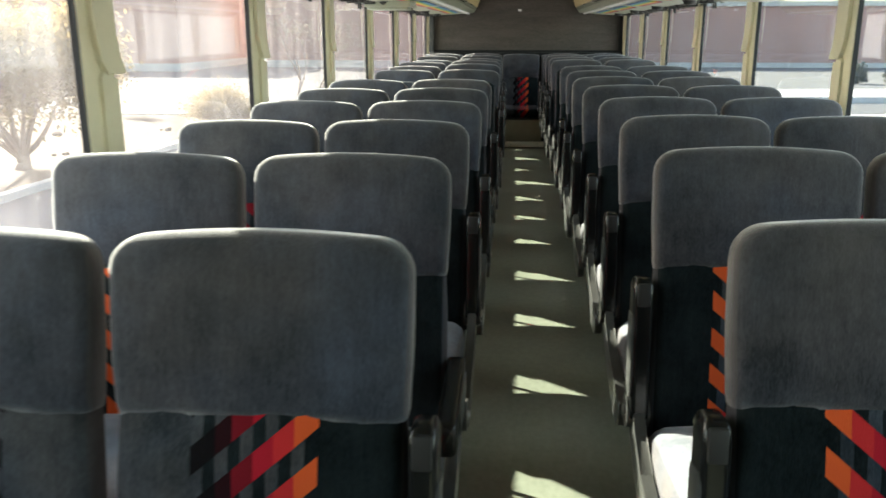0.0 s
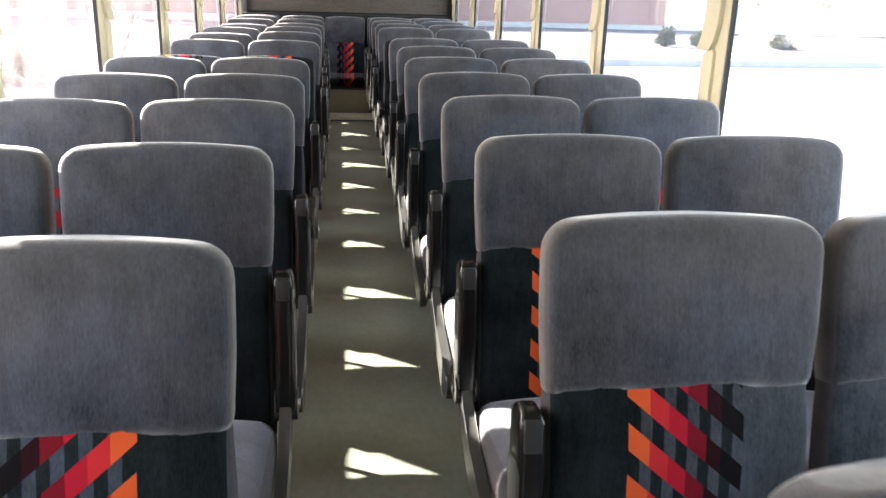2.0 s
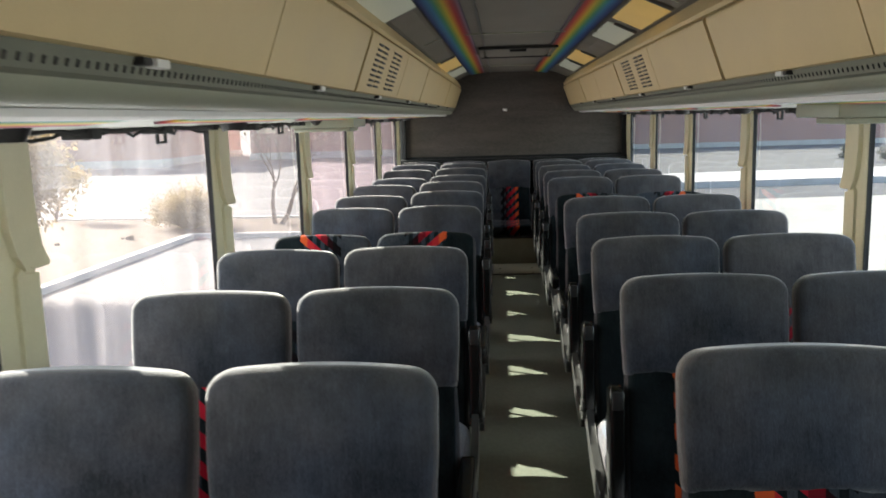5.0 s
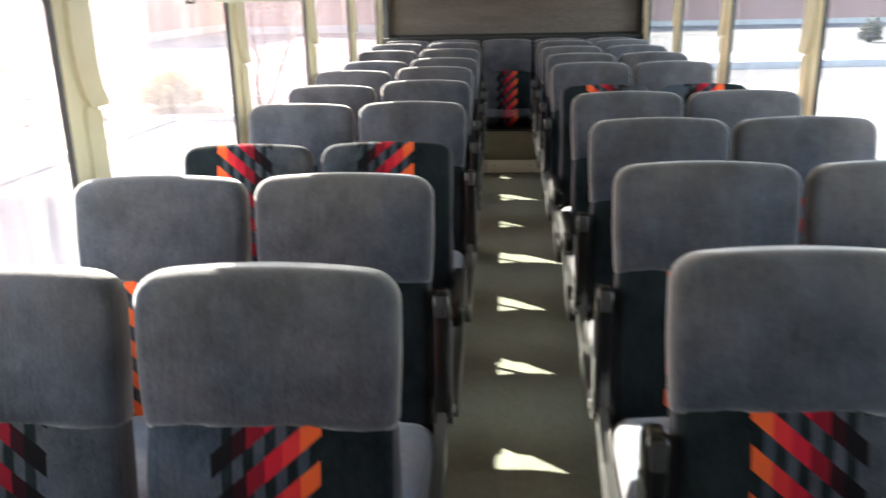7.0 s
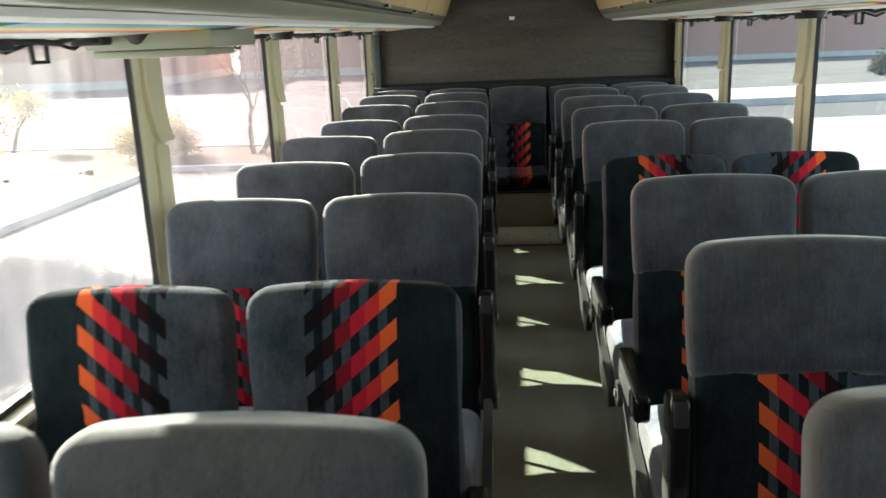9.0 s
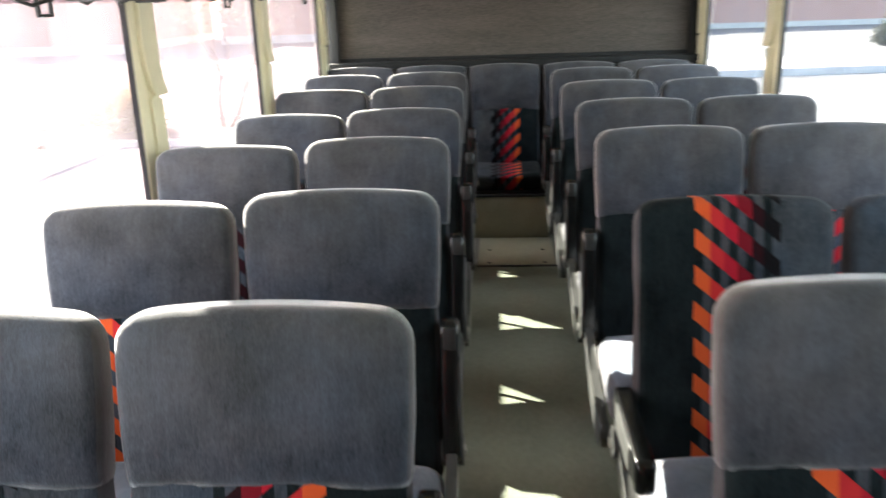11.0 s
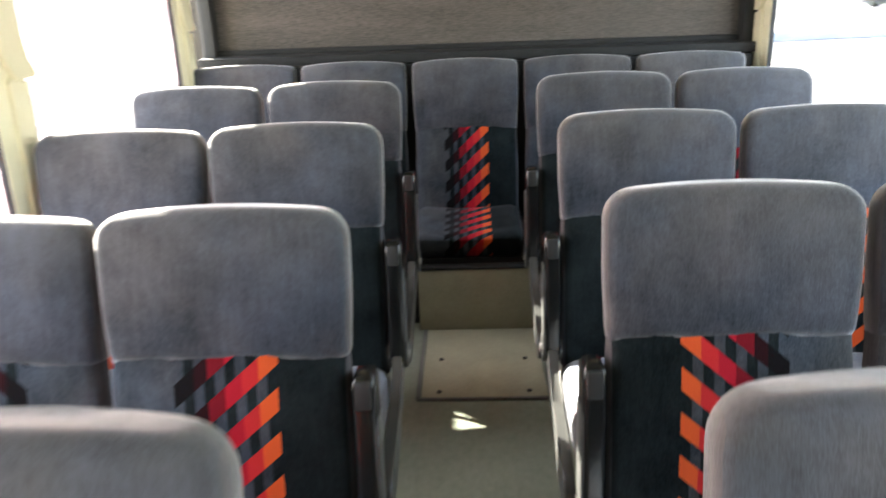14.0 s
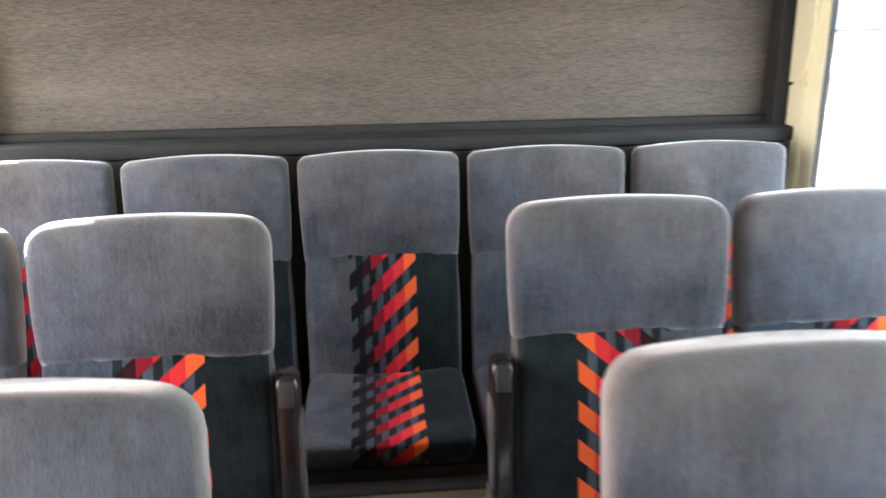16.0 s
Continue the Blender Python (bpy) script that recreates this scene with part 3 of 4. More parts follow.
for i in range(6):
    strap_loop(XL + 0.06, 2.65 + 1.463 * i)
    strap_loop(XR - 0.06, 2.70 + 1.478 * i)


# the near screen's housing stands against the light; that shade is in this colour
MONITOR_SHADED = plain("shaded_olive_plastic", (0.06, 0.062, 0.052), (0.09, 0.092, 0.078), 6, 0.5, 0, 120, 0.1)


def monitor(x, y, dark):
    t = thing("folding_monitor", "folding screen under the luggage rack, its backlit shade in the colour" if dark else "grey-green folding screen under the luggage rack", "screen", pose(x, y, 1.578), "folding screens")
    part("housing", boxed(-0.17, 0.17, -0.19, 0.19, -0.046, 0.0, 0.006), MONITOR_SHADED if dark else RACKGREY, t)
    part("screen_panel", boxed(-0.15, 0.15, -0.19, 0.05, -0.066, -0.047, 0.005), BLACK if dark else RACKGREY, t)
    part("hinge", boxed(-0.05, 0.05, 0.05, 0.10, -0.058, -0.044, 0.004), GREYMETAL, t)


monitor(XL + 0.22, 6.0, False)
monitor(XL + 0.22, 2.19, True)
monitor(XR - 0.20, 4.35, False)
sign = part("rear_wall_plate", boxed(-0.022, 0.022, -0.006, 0.0, -0.014, 0.014, 0.002), WHITE, at=pose(-0.06, Y_REAR, 1.635))
tagged(sign, "tiny white plate on the rear wall", "plate")


# ---- seats ----
def back_section(w, t, n=7, r=0.045, mid=9):
    """Half widths w, t: a rounded rectangle with points along its front (-y) and rear."""
    pts = []
    for cx, cy, a0 in ((w - r, t - r, 0), (-(w - r), t - r, 90), (-(w - r), -(t - r), 180), (w - r, -(t - r), 270)):
        for i in range(n):
            an = radians(a0 + 90 * i / (n - 1))
            pts.append((cx + r * math.cos(an), cy + r * math.sin(an)))
        if a0 in (0, 180):
            sgn = 1 if a0 == 0 else -1
            for i in range(1, mid):
                pts.append((sgn * (w - r) * (1 - 2 * i / mid), sgn * t))
    return pts


W, T, H = 0.2365, 0.054, 0.645


def back_rings(z_from, z_to, grow=0.0, wave=0.0, tuft=0.0, R=0.052):
    """Rings up the back: rounded shoulders, a thinner top, a soft swell in front, and a waist with two tufts."""
    rings = []
    RT = 0.032
    top = H + grow
    full = z_to >= top - 0.001
    end = top - R if full else z_to
    n = 14
    zs = [z_from + (end - z_from) * i / n for i in range(n if full else n + 1)]
    if full:
        zs += [top - R + R * math.sin(radians(a)) for a in (0, 18, 34, 50, 62, 73, 82, 88)]
    for z in zs:
        k = max(0.0, (z - (top - R)) / R)
        w = W + grow - R + R * math.sqrt(max(0, 1 - k * k))
        k2 = max(0.0, (z - (top - RT)) / RT)
        t = T + grow - RT + RT * math.sqrt(max(0, 1 - k2 * k2)) * 0.96
        w -= 0.006 * math.exp(-((z - 0.37) / 0.08) ** 2)
        u = min(1.0, max(0.0, (z - (top - 0.20)) / 0.20))
        rear = 1 - 0.45 * u * u * (3 - 2 * u)
        ring = []
        for x, y in back_section(w, t, 7, min(0.026, t * 0.9)):
            e = max(0.0, 1 - (x / (W + grow)) ** 2)
            if y < 0:
                swell = 0.016 * e * math.sin(math.pi * min(1, max(0.02, z / H)) ** 0.9)
                waist = 0.007 * math.exp(-((z - 0.355) / 0.045) ** 2)
                pit = tuft * sum(math.exp(-(((x - c) / 0.028) ** 2 + ((z - 0.355) / 0.028) ** 2)) for c in (-0.115, 0.115))
                round_off = 0.006 * min(1.0, abs(x) / (W + grow)) ** 4
                y -= swell - waist - pit - round_off
            else:
                y = y * rear * (0.12 + 0.88 * math.sqrt(e)) + 0.010 * e
            zz = z - 0.014 * (x / W) ** 2 * (z / H)
            if wave and z == zs[0]:
                x, y = x * 0.988, y * 0.90
                zz += wave * math.sin(x * 31) + 0.5 * wave * math.sin(x * 57 + 1)
            ring.append((x, y, zz))
        rings.append(ring)
    return rings


def build_back(R=0.052):
    return as_mesh("backrest", ring_loft(back_rings(-0.07, H, 0.0, 0.0, 0.010, R)), True, 1.2)


def build_cover(R=0.052):
    return as_mesh("headrest_cover", ring_loft(back_rings(H - 0.285, H + 0.004, 0.004, 0.003, 0.008, R)), True, 1.2)


def build_bench_cushion():
    """A thick cushion, upright in front and dished from side to side."""
    rings = []
    for z, g in ((0, -0.012), (0.012, 0), (0.06, 0.004), (0.105, 0.006), (0.132, 0.004), (0.15, -0.004), (0.163, -0.018), (0.170, -0.04), (0.172, -0.075), (0.172, -0.105)):
        k = max(0.0, (z - 0.10) / 0.072)
        ring = []
        for x, y in back_section(0.228 + g, 0.058 + g * 0.3, 7, 0.022):
            y *= 3.6
            if y < 0:
                # the front leans back towards its foot
                y += 0.060 * max(0.0, 1 - z / 0.15) ** 1.1
            dish = 0.022 * k * (1 - (x / 0.235) ** 2)
            pit = 0.016 * k * sum(math.exp(-(((x - c) / 0.03) ** 2 + ((y + 0.10) / 0.05) ** 2)) for c in (-0.115, 0.115))
            ring.append((x, y, z - dish - pit + 0.008 * k * (y / 0.21)))
        rings.append(ring)
    return as_mesh("cushion", ring_loft(rings), True, 1.2)


def build_cushion():
    rings = []
    for z, g in ((0, -0.03), (0.01, -0.012), (0.03, 0), (0.09, 0.004), (0.12, -0.004), (0.135, -0.02), (0.143, -0.05), (0.147, -0.11)):
        rings.append([(x, y * 3.6 + 0.018, z + 0.02 * (1 - (x / 0.26) ** 2) * (z > 0.11) - 0.018 * (y * 3.6 / 0.21) * (z > 0.1)) for x, y in back_section(0.240 + g, 0.058 + g * 0.26, 7, 0.02)])
    return as_mesh("cushion", ring_loft(rings), True, 1.2)


def build_arm(length=0.325):
    """A padded armrest along +z from its pivot."""
    rings = []
    for z, f in ((-0.035, 0.6), (-0.02, 0.95), (0.0, 1.0), (0.1, 0.92), (length - 0.05, 0.92), (length - 0.02, 0.9), (length - 0.006, 0.78), (length, 0.5)):
        rings.append([(x * f if f < 0.9 else x, y * f, z) for x, y in back_section(0.0230, 0.043, 5, 0.011)])
    return as_mesh("armrest", ring_loft(rings), True, 0.9)


def build_arm_panel(aisle):
    """A shallow moulded panel let into the armrest's aisle side."""
    rings = [[(aisle * 0.0215 + x, y - 0.002, z) for x, y in back_section(0.0045, 0.034 * f, 3, 0.003, 3)] for z, f in ((0.03, 0.8), (0.04, 1.0), (0.22, 1.0), (0.236, 0.8))]
    return as_mesh("side_panel", ring_loft(rings), True, 0.5)


def build_boss():
    bm = bmesh.new()
    bmesh.ops.create_cone(bm, cap_ends=True, segments=20, radius1=0.043, radius2=0.040, depth=0.056, matrix=Matrix.Rotation(radians(90), 4, "Y"))
    return as_mesh("pivot", bm, True, 0.7)


def build_cap():
    bm = bmesh.new()
    bmesh.ops.create_cone(bm, cap_ends=True, segments=14, radius1=0.014, radius2=0.011, depth=0.008, matrix=Matrix.Rotation(radians(90), 4, "Y"))
    return as_mesh("pivot_cap", bm)


def build_shield():
    """The side panel under the armrest: outline in (y, z)."""
    out = [(0.042, 0.455), (0.035, 0.41), (-0.01, 0.375), (-0.08, 0.335), (-0.20, 0.285), (-0.34, 0.245), (-0.43, 0.235), (-0.475, 0.255), (-0.485, 0.29), (-0.46, 0.325), (-0.36, 0.345), (-0.20, 0.375), (-0.09, 0.415), (-0.042, 0.46), (0.0, 0.485)]
    bm = plate(out, -0.014, 0.014)
    bmesh.ops.bevel(bm, geom=[e for e in bm.edges], offset=0.004, segments=1, affect="EDGES")
    return as_mesh("side_shield", bm, True, 0.5)


def build_frame():
    bm = bmesh.new()
    for y in (-0.42, -0.19):
        tube(bm, [(-0.47, y, 0.27), (0.47, y, 0.27)], 0.018, 8)
    for x in (-0.40, 0.0, 0.40):
        box(bm, x - 0.012, x + 0.012, -0.46, -0.16, 0.25, 0.30)
    return as_mesh("seat_frame", bm)


def build_leg():
    bm = bmesh.new()
    box(bm, -0.018, 0.018, -0.34, -0.22, 0.02, 0.26, 0.006)
    box(bm, -0.03, 0.03, -0.42, -0.14, 0.0, 0.022, 0.005)
    return as_mesh("pedestal_leg", bm)


def build_aisle_leg():
    """A bent band of steel from the pivot down to the floor."""
    line = [(-0.12, 0.30), (-0.14, 0.25), (-0.172, 0.19), (-0.202, 0.14), (-0.230, 0.09), (-0.249, 0.05), (-0.265, 0.012)]
    wide = [0.010, 0.008, 0.0065, 0.006, 0.006, 0.007, 0.008]
    left, right = [], []
    for i, (y, z) in enumerate(line):
        y0, z0 = line[max(i - 1, 0)]
        y1, z1 = line[min(i + 1, len(line) - 1)]
        n = math.hypot(y1 - y0, z1 - z0)
        ny, nz = -(z1 - z0) / n, (y1 - y0) / n
        left.append((y + ny * wide[i], max(0.0, z + nz * wide[i])))
        right.append((y - ny * wide[i], max(0.0, z - nz * wide[i])))
    bm = plate(left + right[::-1], -0.010, 0.010)
    return as_mesh("aisle_leg", bm, True, 0.5)


TILT_BACK = 10.0


def double_seat(x, y, aisle, top, pattern=False, arm_down=False, lean=(0.0, 0.0), window=(0.0, 0.0, 0.0)):
    """Two seats on one frame, facing -y. aisle: 1 where the aisle is on its +x side. window: how the window seat's back sits off (x, z, lean)."""
    words = "barred plush double coach seat without headrest covers" if pattern else "grey plush double coach seat with barred red-orange lower backs"
    t = thing("double_coach_seat", words, "coach seat", pose(x, y, 0), "coach seats along the aisle")
    hinge_y, hinge_z = -math.sin(radians(TILT_BACK)) * 0.69, top - math.cos(radians(TILT_BACK)) * H
    back_y = -math.sin(radians(TILT_BACK)) * H
    for i, s in enumerate((-1, 1)):
        b = shared(("back", s), lambda: build_back().copy())
        dx, dz, dl = window if s == -aisle else (0.0, 0.0, 0.0)
        ob = part("backrest", b, STRIPE[s], t, at=pose(s * 0.2505 + dx, back_y, hinge_z + dz, -TILT_BACK + lean[i] + dl, 0, 0))
        if not pattern:
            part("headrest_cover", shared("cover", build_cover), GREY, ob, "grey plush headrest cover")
        part("cushion", shared("cushion", build_cushion), BLUE, t, "blue-grey plush seat cushion", at=pose(s * 0.2505, hinge_y - 0.27, 0.30))
    xx = aisle * 0.512
    ang = -TILT_BACK + 3 if not arm_down else 92
    arm = part("armrest", shared("arm", build_arm), ARM, t, "dark grey moulded armrest, lowered" if arm_down else "dark grey moulded armrest, folded up", at=pose(xx, hinge_y - 0.005, 0.455 if not arm_down else 0.545, ang, 0, 0))
    part("side_panel", shared(("arm_panel", aisle), lambda: build_arm_panel(aisle)), PANELGREY, arm, "grey moulded side panel")
    if not arm_down:
        part("armrest_cap", shared("armcap", lambda: as_mesh("armrest_cap", boxed(-0.0155, 0.0155, -0.047, 0.0, 0.258, 0.314, 0.005))), RUBBER, t, "black rubber end cap", at=pose(xx, hinge_y - 0.005, 0.455, ang, 0, 0))
    part("pivot", shared("boss", build_boss), PANELGREY, t, at=pose(xx, hinge_y, 0.44))
    part("pivot_cap", shared("cap", build_cap), STEEL, t, "chrome pivot cap", at=pose(xx + aisle * 0.030, hinge_y, 0.44))
    part("side_shield", shared("shield", build_shield), PANELGREY, t, "grey curved side shield", at=pose(xx, hinge_y, 0))
    part("seat_frame", shared("frame", build_frame), BLACK, t, at=pose(0, hinge_y, 0))
    part("aisle_leg", shared("aisle_leg", build_aisle_leg), BLACK, t, "bent black steel leg", at=pose(aisle * 0.405, hinge_y + 0.028, 0))
    part("pedestal_leg", shared("leg", build_leg), GREYMETAL, t, at=pose(-aisle * 0.40, hinge_y, 0))
    return t


SEAT_L, SEAT_R = -0.732, 0.732
# the pairs stand a little out of line, and one is reclined further
SHIFT_L = (-0.012, -0.012, -0.010, 0.0, 0.004, 0.0, 0.010, 0.018, 0.013, -0.002, 0.005, -0.005, -0.013)
SHIFT_R = (-0.006, -0.006, 0.004, 0.008, 0.0, -0.004, 0.006, 0.003, 0.0, -0.005, 0.003, -0.004, -0.003)
WINDOW_L = {1: (-0.010, -0.004, 0.0), 8: (-0.006, -0.022, 1.2), 9: (-0.008, -0.018, 0.8), 10: (0.006, -0.014, -3.5), 11: (0.004, -0.006, -1.0)}
for k, y in enumerate(ROWS_L):
    low = 0.05 if k == 6 else 0.014 if k == 7 else 0.008 if k == 10 else 0.012 if k == 0 else 0.0
    double_seat(SEAT_L + SHIFT_L[k], y + (0.02 if k in (0, 7) else 0), 1, 1.060 + 0.0030 * k - low, pattern=(k == 6), arm_down=(k in (1, 4, 6)), lean=(-1.5, -1.5) if k == 7 else (0.4 * math.sin(k * 2.1), 0.4 * math.sin(k * 3.7)), window=WINDOW_L.get(k, (-0.005, -0.005, 0.0)))
for k, y in enumerate(ROWS_R):
    double_seat(SEAT_R + SHIFT_R[k], y + (0.015 if k == 0 else 0), -1, 1.078 + 0.0028 * min(k, 7) - (0.05 if k == 8 else 0.01 if k == 0 else 0), pattern=(k == 8), arm_down=(k in (7, 8)), lean=(0.4 * math.sin(k * 1.3), 0.4 * math.sin(k * 2.9)))

stripe_seat = stripe_plush("striped_plush_seat", 1, 0.0, "Y")

# rear bench: five seats on a raised box
bench = thing("rear_bench", "five-place plush rear bench on a cream step", "coach seat")
part("step_riser", boxed(-0.24, 0.245, 10.165, 10.19, 0.0, 0.275, 0.004), PLATE, bench, "scuffed cream riser plate")
part("step_lip", boxed(-0.24, 0.245, 10.157, 10.21, 0.277, 0.288, 0.003), BLACK, bench, "dark metal edge strip")
part("base_box", boxed(XL + 0.03, XR - 0.03, 10.24, 10.75, 0.0, 0.30), BLACK, bench)
for i in range(5):
    x = -0.025 + (i - 2) * 0.50
    b = part("backrest", shared(("rear_back", 1), lambda: build_back(0.022)), STRIPE[1], bench, at=pose(x, 10.625, 0.385, -7, 0, 0) @ Matrix.Diagonal((0.983, 0.9, 1.08, 1)))
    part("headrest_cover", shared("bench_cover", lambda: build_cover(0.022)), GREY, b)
    part("cushion", shared(("rear_cushion", 1), build_bench_cushion), stripe_seat, bench, at=pose(x, 10.40, 0.298) @ Matrix.Diagonal((1.0, 1.0, 0.80, 1)))
# an added black sheet stands for the shade in the gaps between backs
part("gap_shade", boxed(XL + 0.03, XR - 0.03, 10.805, 10.83, 0.30, 1.05), RUBBER, bench, "added black sheet that keeps the gaps between the backs dark")
ledge = part("rear_ledge", boxed(XL, XR, 10.80, Y_REAR, 1.055, 1.10, 0.014), FELT)
tagged(ledge, "black padded ledge along the rear wall", "ledge", kind="structure")
ledge2 = part("rear_ledge_trim", boxed(XL, XR, 10.895, Y_REAR - 0.002, 1.10, 1.125, 0.006), FELT)
tagged(ledge2, "black trim strip along the rear wall", "trim", kind="structure")

# ---- outside ----
GROUND = -1.35
ASPHALT = plain("sunlit_asphalt", (0.128, 0.122, 0.127), (0.185, 0.177, 0.183), 0.6, 0.9, 0, 9, 0, 0.004)
GRAVEL = plain("desert_gravel", (0.085, 0.056, 0.040), (0.175, 0.125, 0.093), 1.2, 0.95, 0, 9, 0.8, 0.02, fine_share=0.5)
CONCRETE = plain("pale_concrete", (0.44, 0.435, 0.415), (0.56, 0.555, 0.53), 1.5, 0.85, 0, 40, 0.2, 0.003)
BRICK = plain("red_brick", (0.37, 0.21, 0.18), (0.45, 0.27, 0.235), 0.4, 0.9, 0, 8, 0.2)
VERGE = plain("grey_verge", (0.10, 0.10, 0.10), (0.15, 0.15, 0.148), 0.5, 0.9, 0, 9, 0.2, 0.01)
PALEROAD = plain("pale_worn_roadway", (0.27, 0.265, 0.25), (0.36, 0.355, 0.335), 0.8, 0.9, 0, 25, 0.2, 0.004)
SNOW = plain("white_stones", (0.42, 0.41, 0.41), (0.58, 0.57, 0.57), 2.0, 0.9, 0, 12, 0.8, 0.03)
SHADEROAD = plain("dark_road", (0.07, 0.07, 0.075), (0.11, 0.11, 0.115), 0.5, 0.9, 0, 30, 0.3, 0.004)
BARK = plain("bark", (0.15, 0.105, 0.09), (0.25, 0.19, 0.165), 12, 0.9, 0, 60, 0.6, 0.01, (1, 1, 0.3))
LEAF = plain("dry_olive_leaves", (0.17, 0.155, 0.10), (0.28, 0.255, 0.17), 3, 0.85, 0, 20, 0)
TWIG = plain("pale_twigs", (0.26, 0.21, 0.15), (0.40, 0.33, 0.24), 5, 0.9, 0, 30, 0)
BUSHM = plain("dark_shrub", (0.035, 0.045, 0.03), (0.08, 0.085, 0.055), 4, 0.9, 0, 20, 0)

ground = part("ground", boxed(-400, 400, -400, 400, GROUND - 0.2, GROUND), ASPHALT)
tagged(ground, "pale sunlit parking lot asphalt", "ground", kind="structure")


def backlit(m, colour, share=0.5):
    """Thin leaves let part of the sun through."""
    nt = m.node_tree
    out = nt.nodes["Material Output"].inputs[0]
    solid = out.links[0].from_socket
    thin, mix = nt.nodes.new("ShaderNodeBsdfTranslucent"), nt.nodes.new("ShaderNodeMixShader")
    thin.inputs[0].default_value = (*colour, 1)
    mix.inputs[0].default_value = share
    nt.links.new(solid, mix.inputs[1])
    nt.links.new(thin.outputs[0], mix.inputs[2])
    nt.links.new(mix.outputs[0], out)


def slab(name, outline, z0, z1, m, label, cat):
    bm = bmesh.new()
    a = [bm.verts.new((x, y, z0)) for x, y in outline]
    b = [bm.verts.new((x, y, z1)) for x, y in outline]
    bm.faces.new(a[::-1])
    bm.faces.new(b)
    n = len(a)
    for k in range(n):
        bm.faces.new((a[k], a[(k + 1) % n], b[(k + 1) % n], b[k]))
    return tagged(part(name, bm, m, smooth=False), label, cat, kind="structure")


# planted strip with its kerb, to the left
slab("ground_gravel", [(-9.85, -30), (-8.32, 22.15), (-2, 22.15), (-2, 25.2), (-30, 26.5), (-30, -30)], GROUND, GROUND + 0.11, GRAVEL, "pale desert gravel strip inside the kerb", "gravel")
slab("kerb_long", [(-9.67, -30), (-8.1, 22.0), (-8.3, 22.17), (-9.87, -30)], GROUND, GROUND + 0.125, CONCRETE, "pale concrete kerb along the lot", "kerb")
slab("kerb_short", [(-8.1, 22.0), (-2, 22.0), (-2, 22.18), (-8.3, 22.18)], GROUND, GROUND + 0.125, CONCRETE, "pale concrete kerb across the lot's end", "kerb")
slab("kerb_far", [(-30, 26.5), (-2, 25.2), (-2, 25.4), (-30, 26.7)], GROUND, GROUND + 0.15, CONCRETE, "far concrete kerb of the gravel strip", "kerb")
# road and stones to the right
slab("road", [(9, -60), (60, -60), (60, 33), (5.0, 28.6)], GROUND, GROUND + 0.004, PALEROAD, "sun-bleached pale roadway", "road")
slab("road_far", [(5, 28.6), (70, 34), (70, 39), (5, 32.6)], GROUND, GROUND + 0.012, SHADEROAD, "dark asphalt lane in front of the far bank", "road")
slab("stone_bank", [(5, 32.8), (70, 39.2), (70, 44), (5, 37.4)], GROUND, GROUND + 0.25, SNOW, "bank of pale stones along the lane", "bank")
slab("ground_verge", [(5, 37.4), (22.5, 39.2), (26.5, 52.0), (28.8, 63.0), (28.8, 90), (5, 90)], GROUND, GROUND + 0.2, VERGE, "grey paved verge between the stones and the building", "verge")
slab("ground_bank", [(22.5, 39.2), (70, 44), (70, 90), (28.8, 90), (28.8, 63.0), (26.5, 52.0)], GROUND, GROUND + 0.22, GRAVEL, "reddish gravel bank beside the verge", "gravel")
WHITEWALL = plain("white_render", (0.66, 0.65, 0.63), (0.76, 0.75, 0.73), 1.2, 0.8, 0, 30, 0.1)
low_wall = thing("garden_wall", "long low white rendered wall beside the brick building", "wall")
part("wall", boxed(29.0, 72, 60.2, 60.6, GROUND, 0.72), WHITEWALL, low_wall)
part("coping", boxed(28.95, 72.05, 60.12, 60.68, 0.72, 0.82, 0.02), CONCRETE, low_wall, "pale concrete coping")


backlit(LEAF, (0.34, 0.25, 0.12))


def building(x0, x1, y0, y1, h, label, m=BRICK):
    t = thing("brick_building", label, "building")
    part("wall", boxed(x0, x1, y0, y1, GROUND, h), m, t)
    part("plinth", boxed(x0 - 0.1, x1 + 0.1, y0 - 0.1, y1 + 0.1, GROUND, GROUND + 0.55), CONCRETE, t, "pale concrete plinth")
    part("roof_edge", boxed(x0 - 0.25, x1 + 0.25, y0 - 0.25, y1 + 0.25, h, h + 0.35), CONCRETE, t, "pale roof edge")
    return t


building(3, 28.8, 63.4, 80, 3.2, "long low red-brick building across the road")
building(-90, -24, 58, 76, 4.6, "long red-brick building behind the trees")
building(-20, 2, 66, 84, 6.0, "tall red-brick block behind the lot")


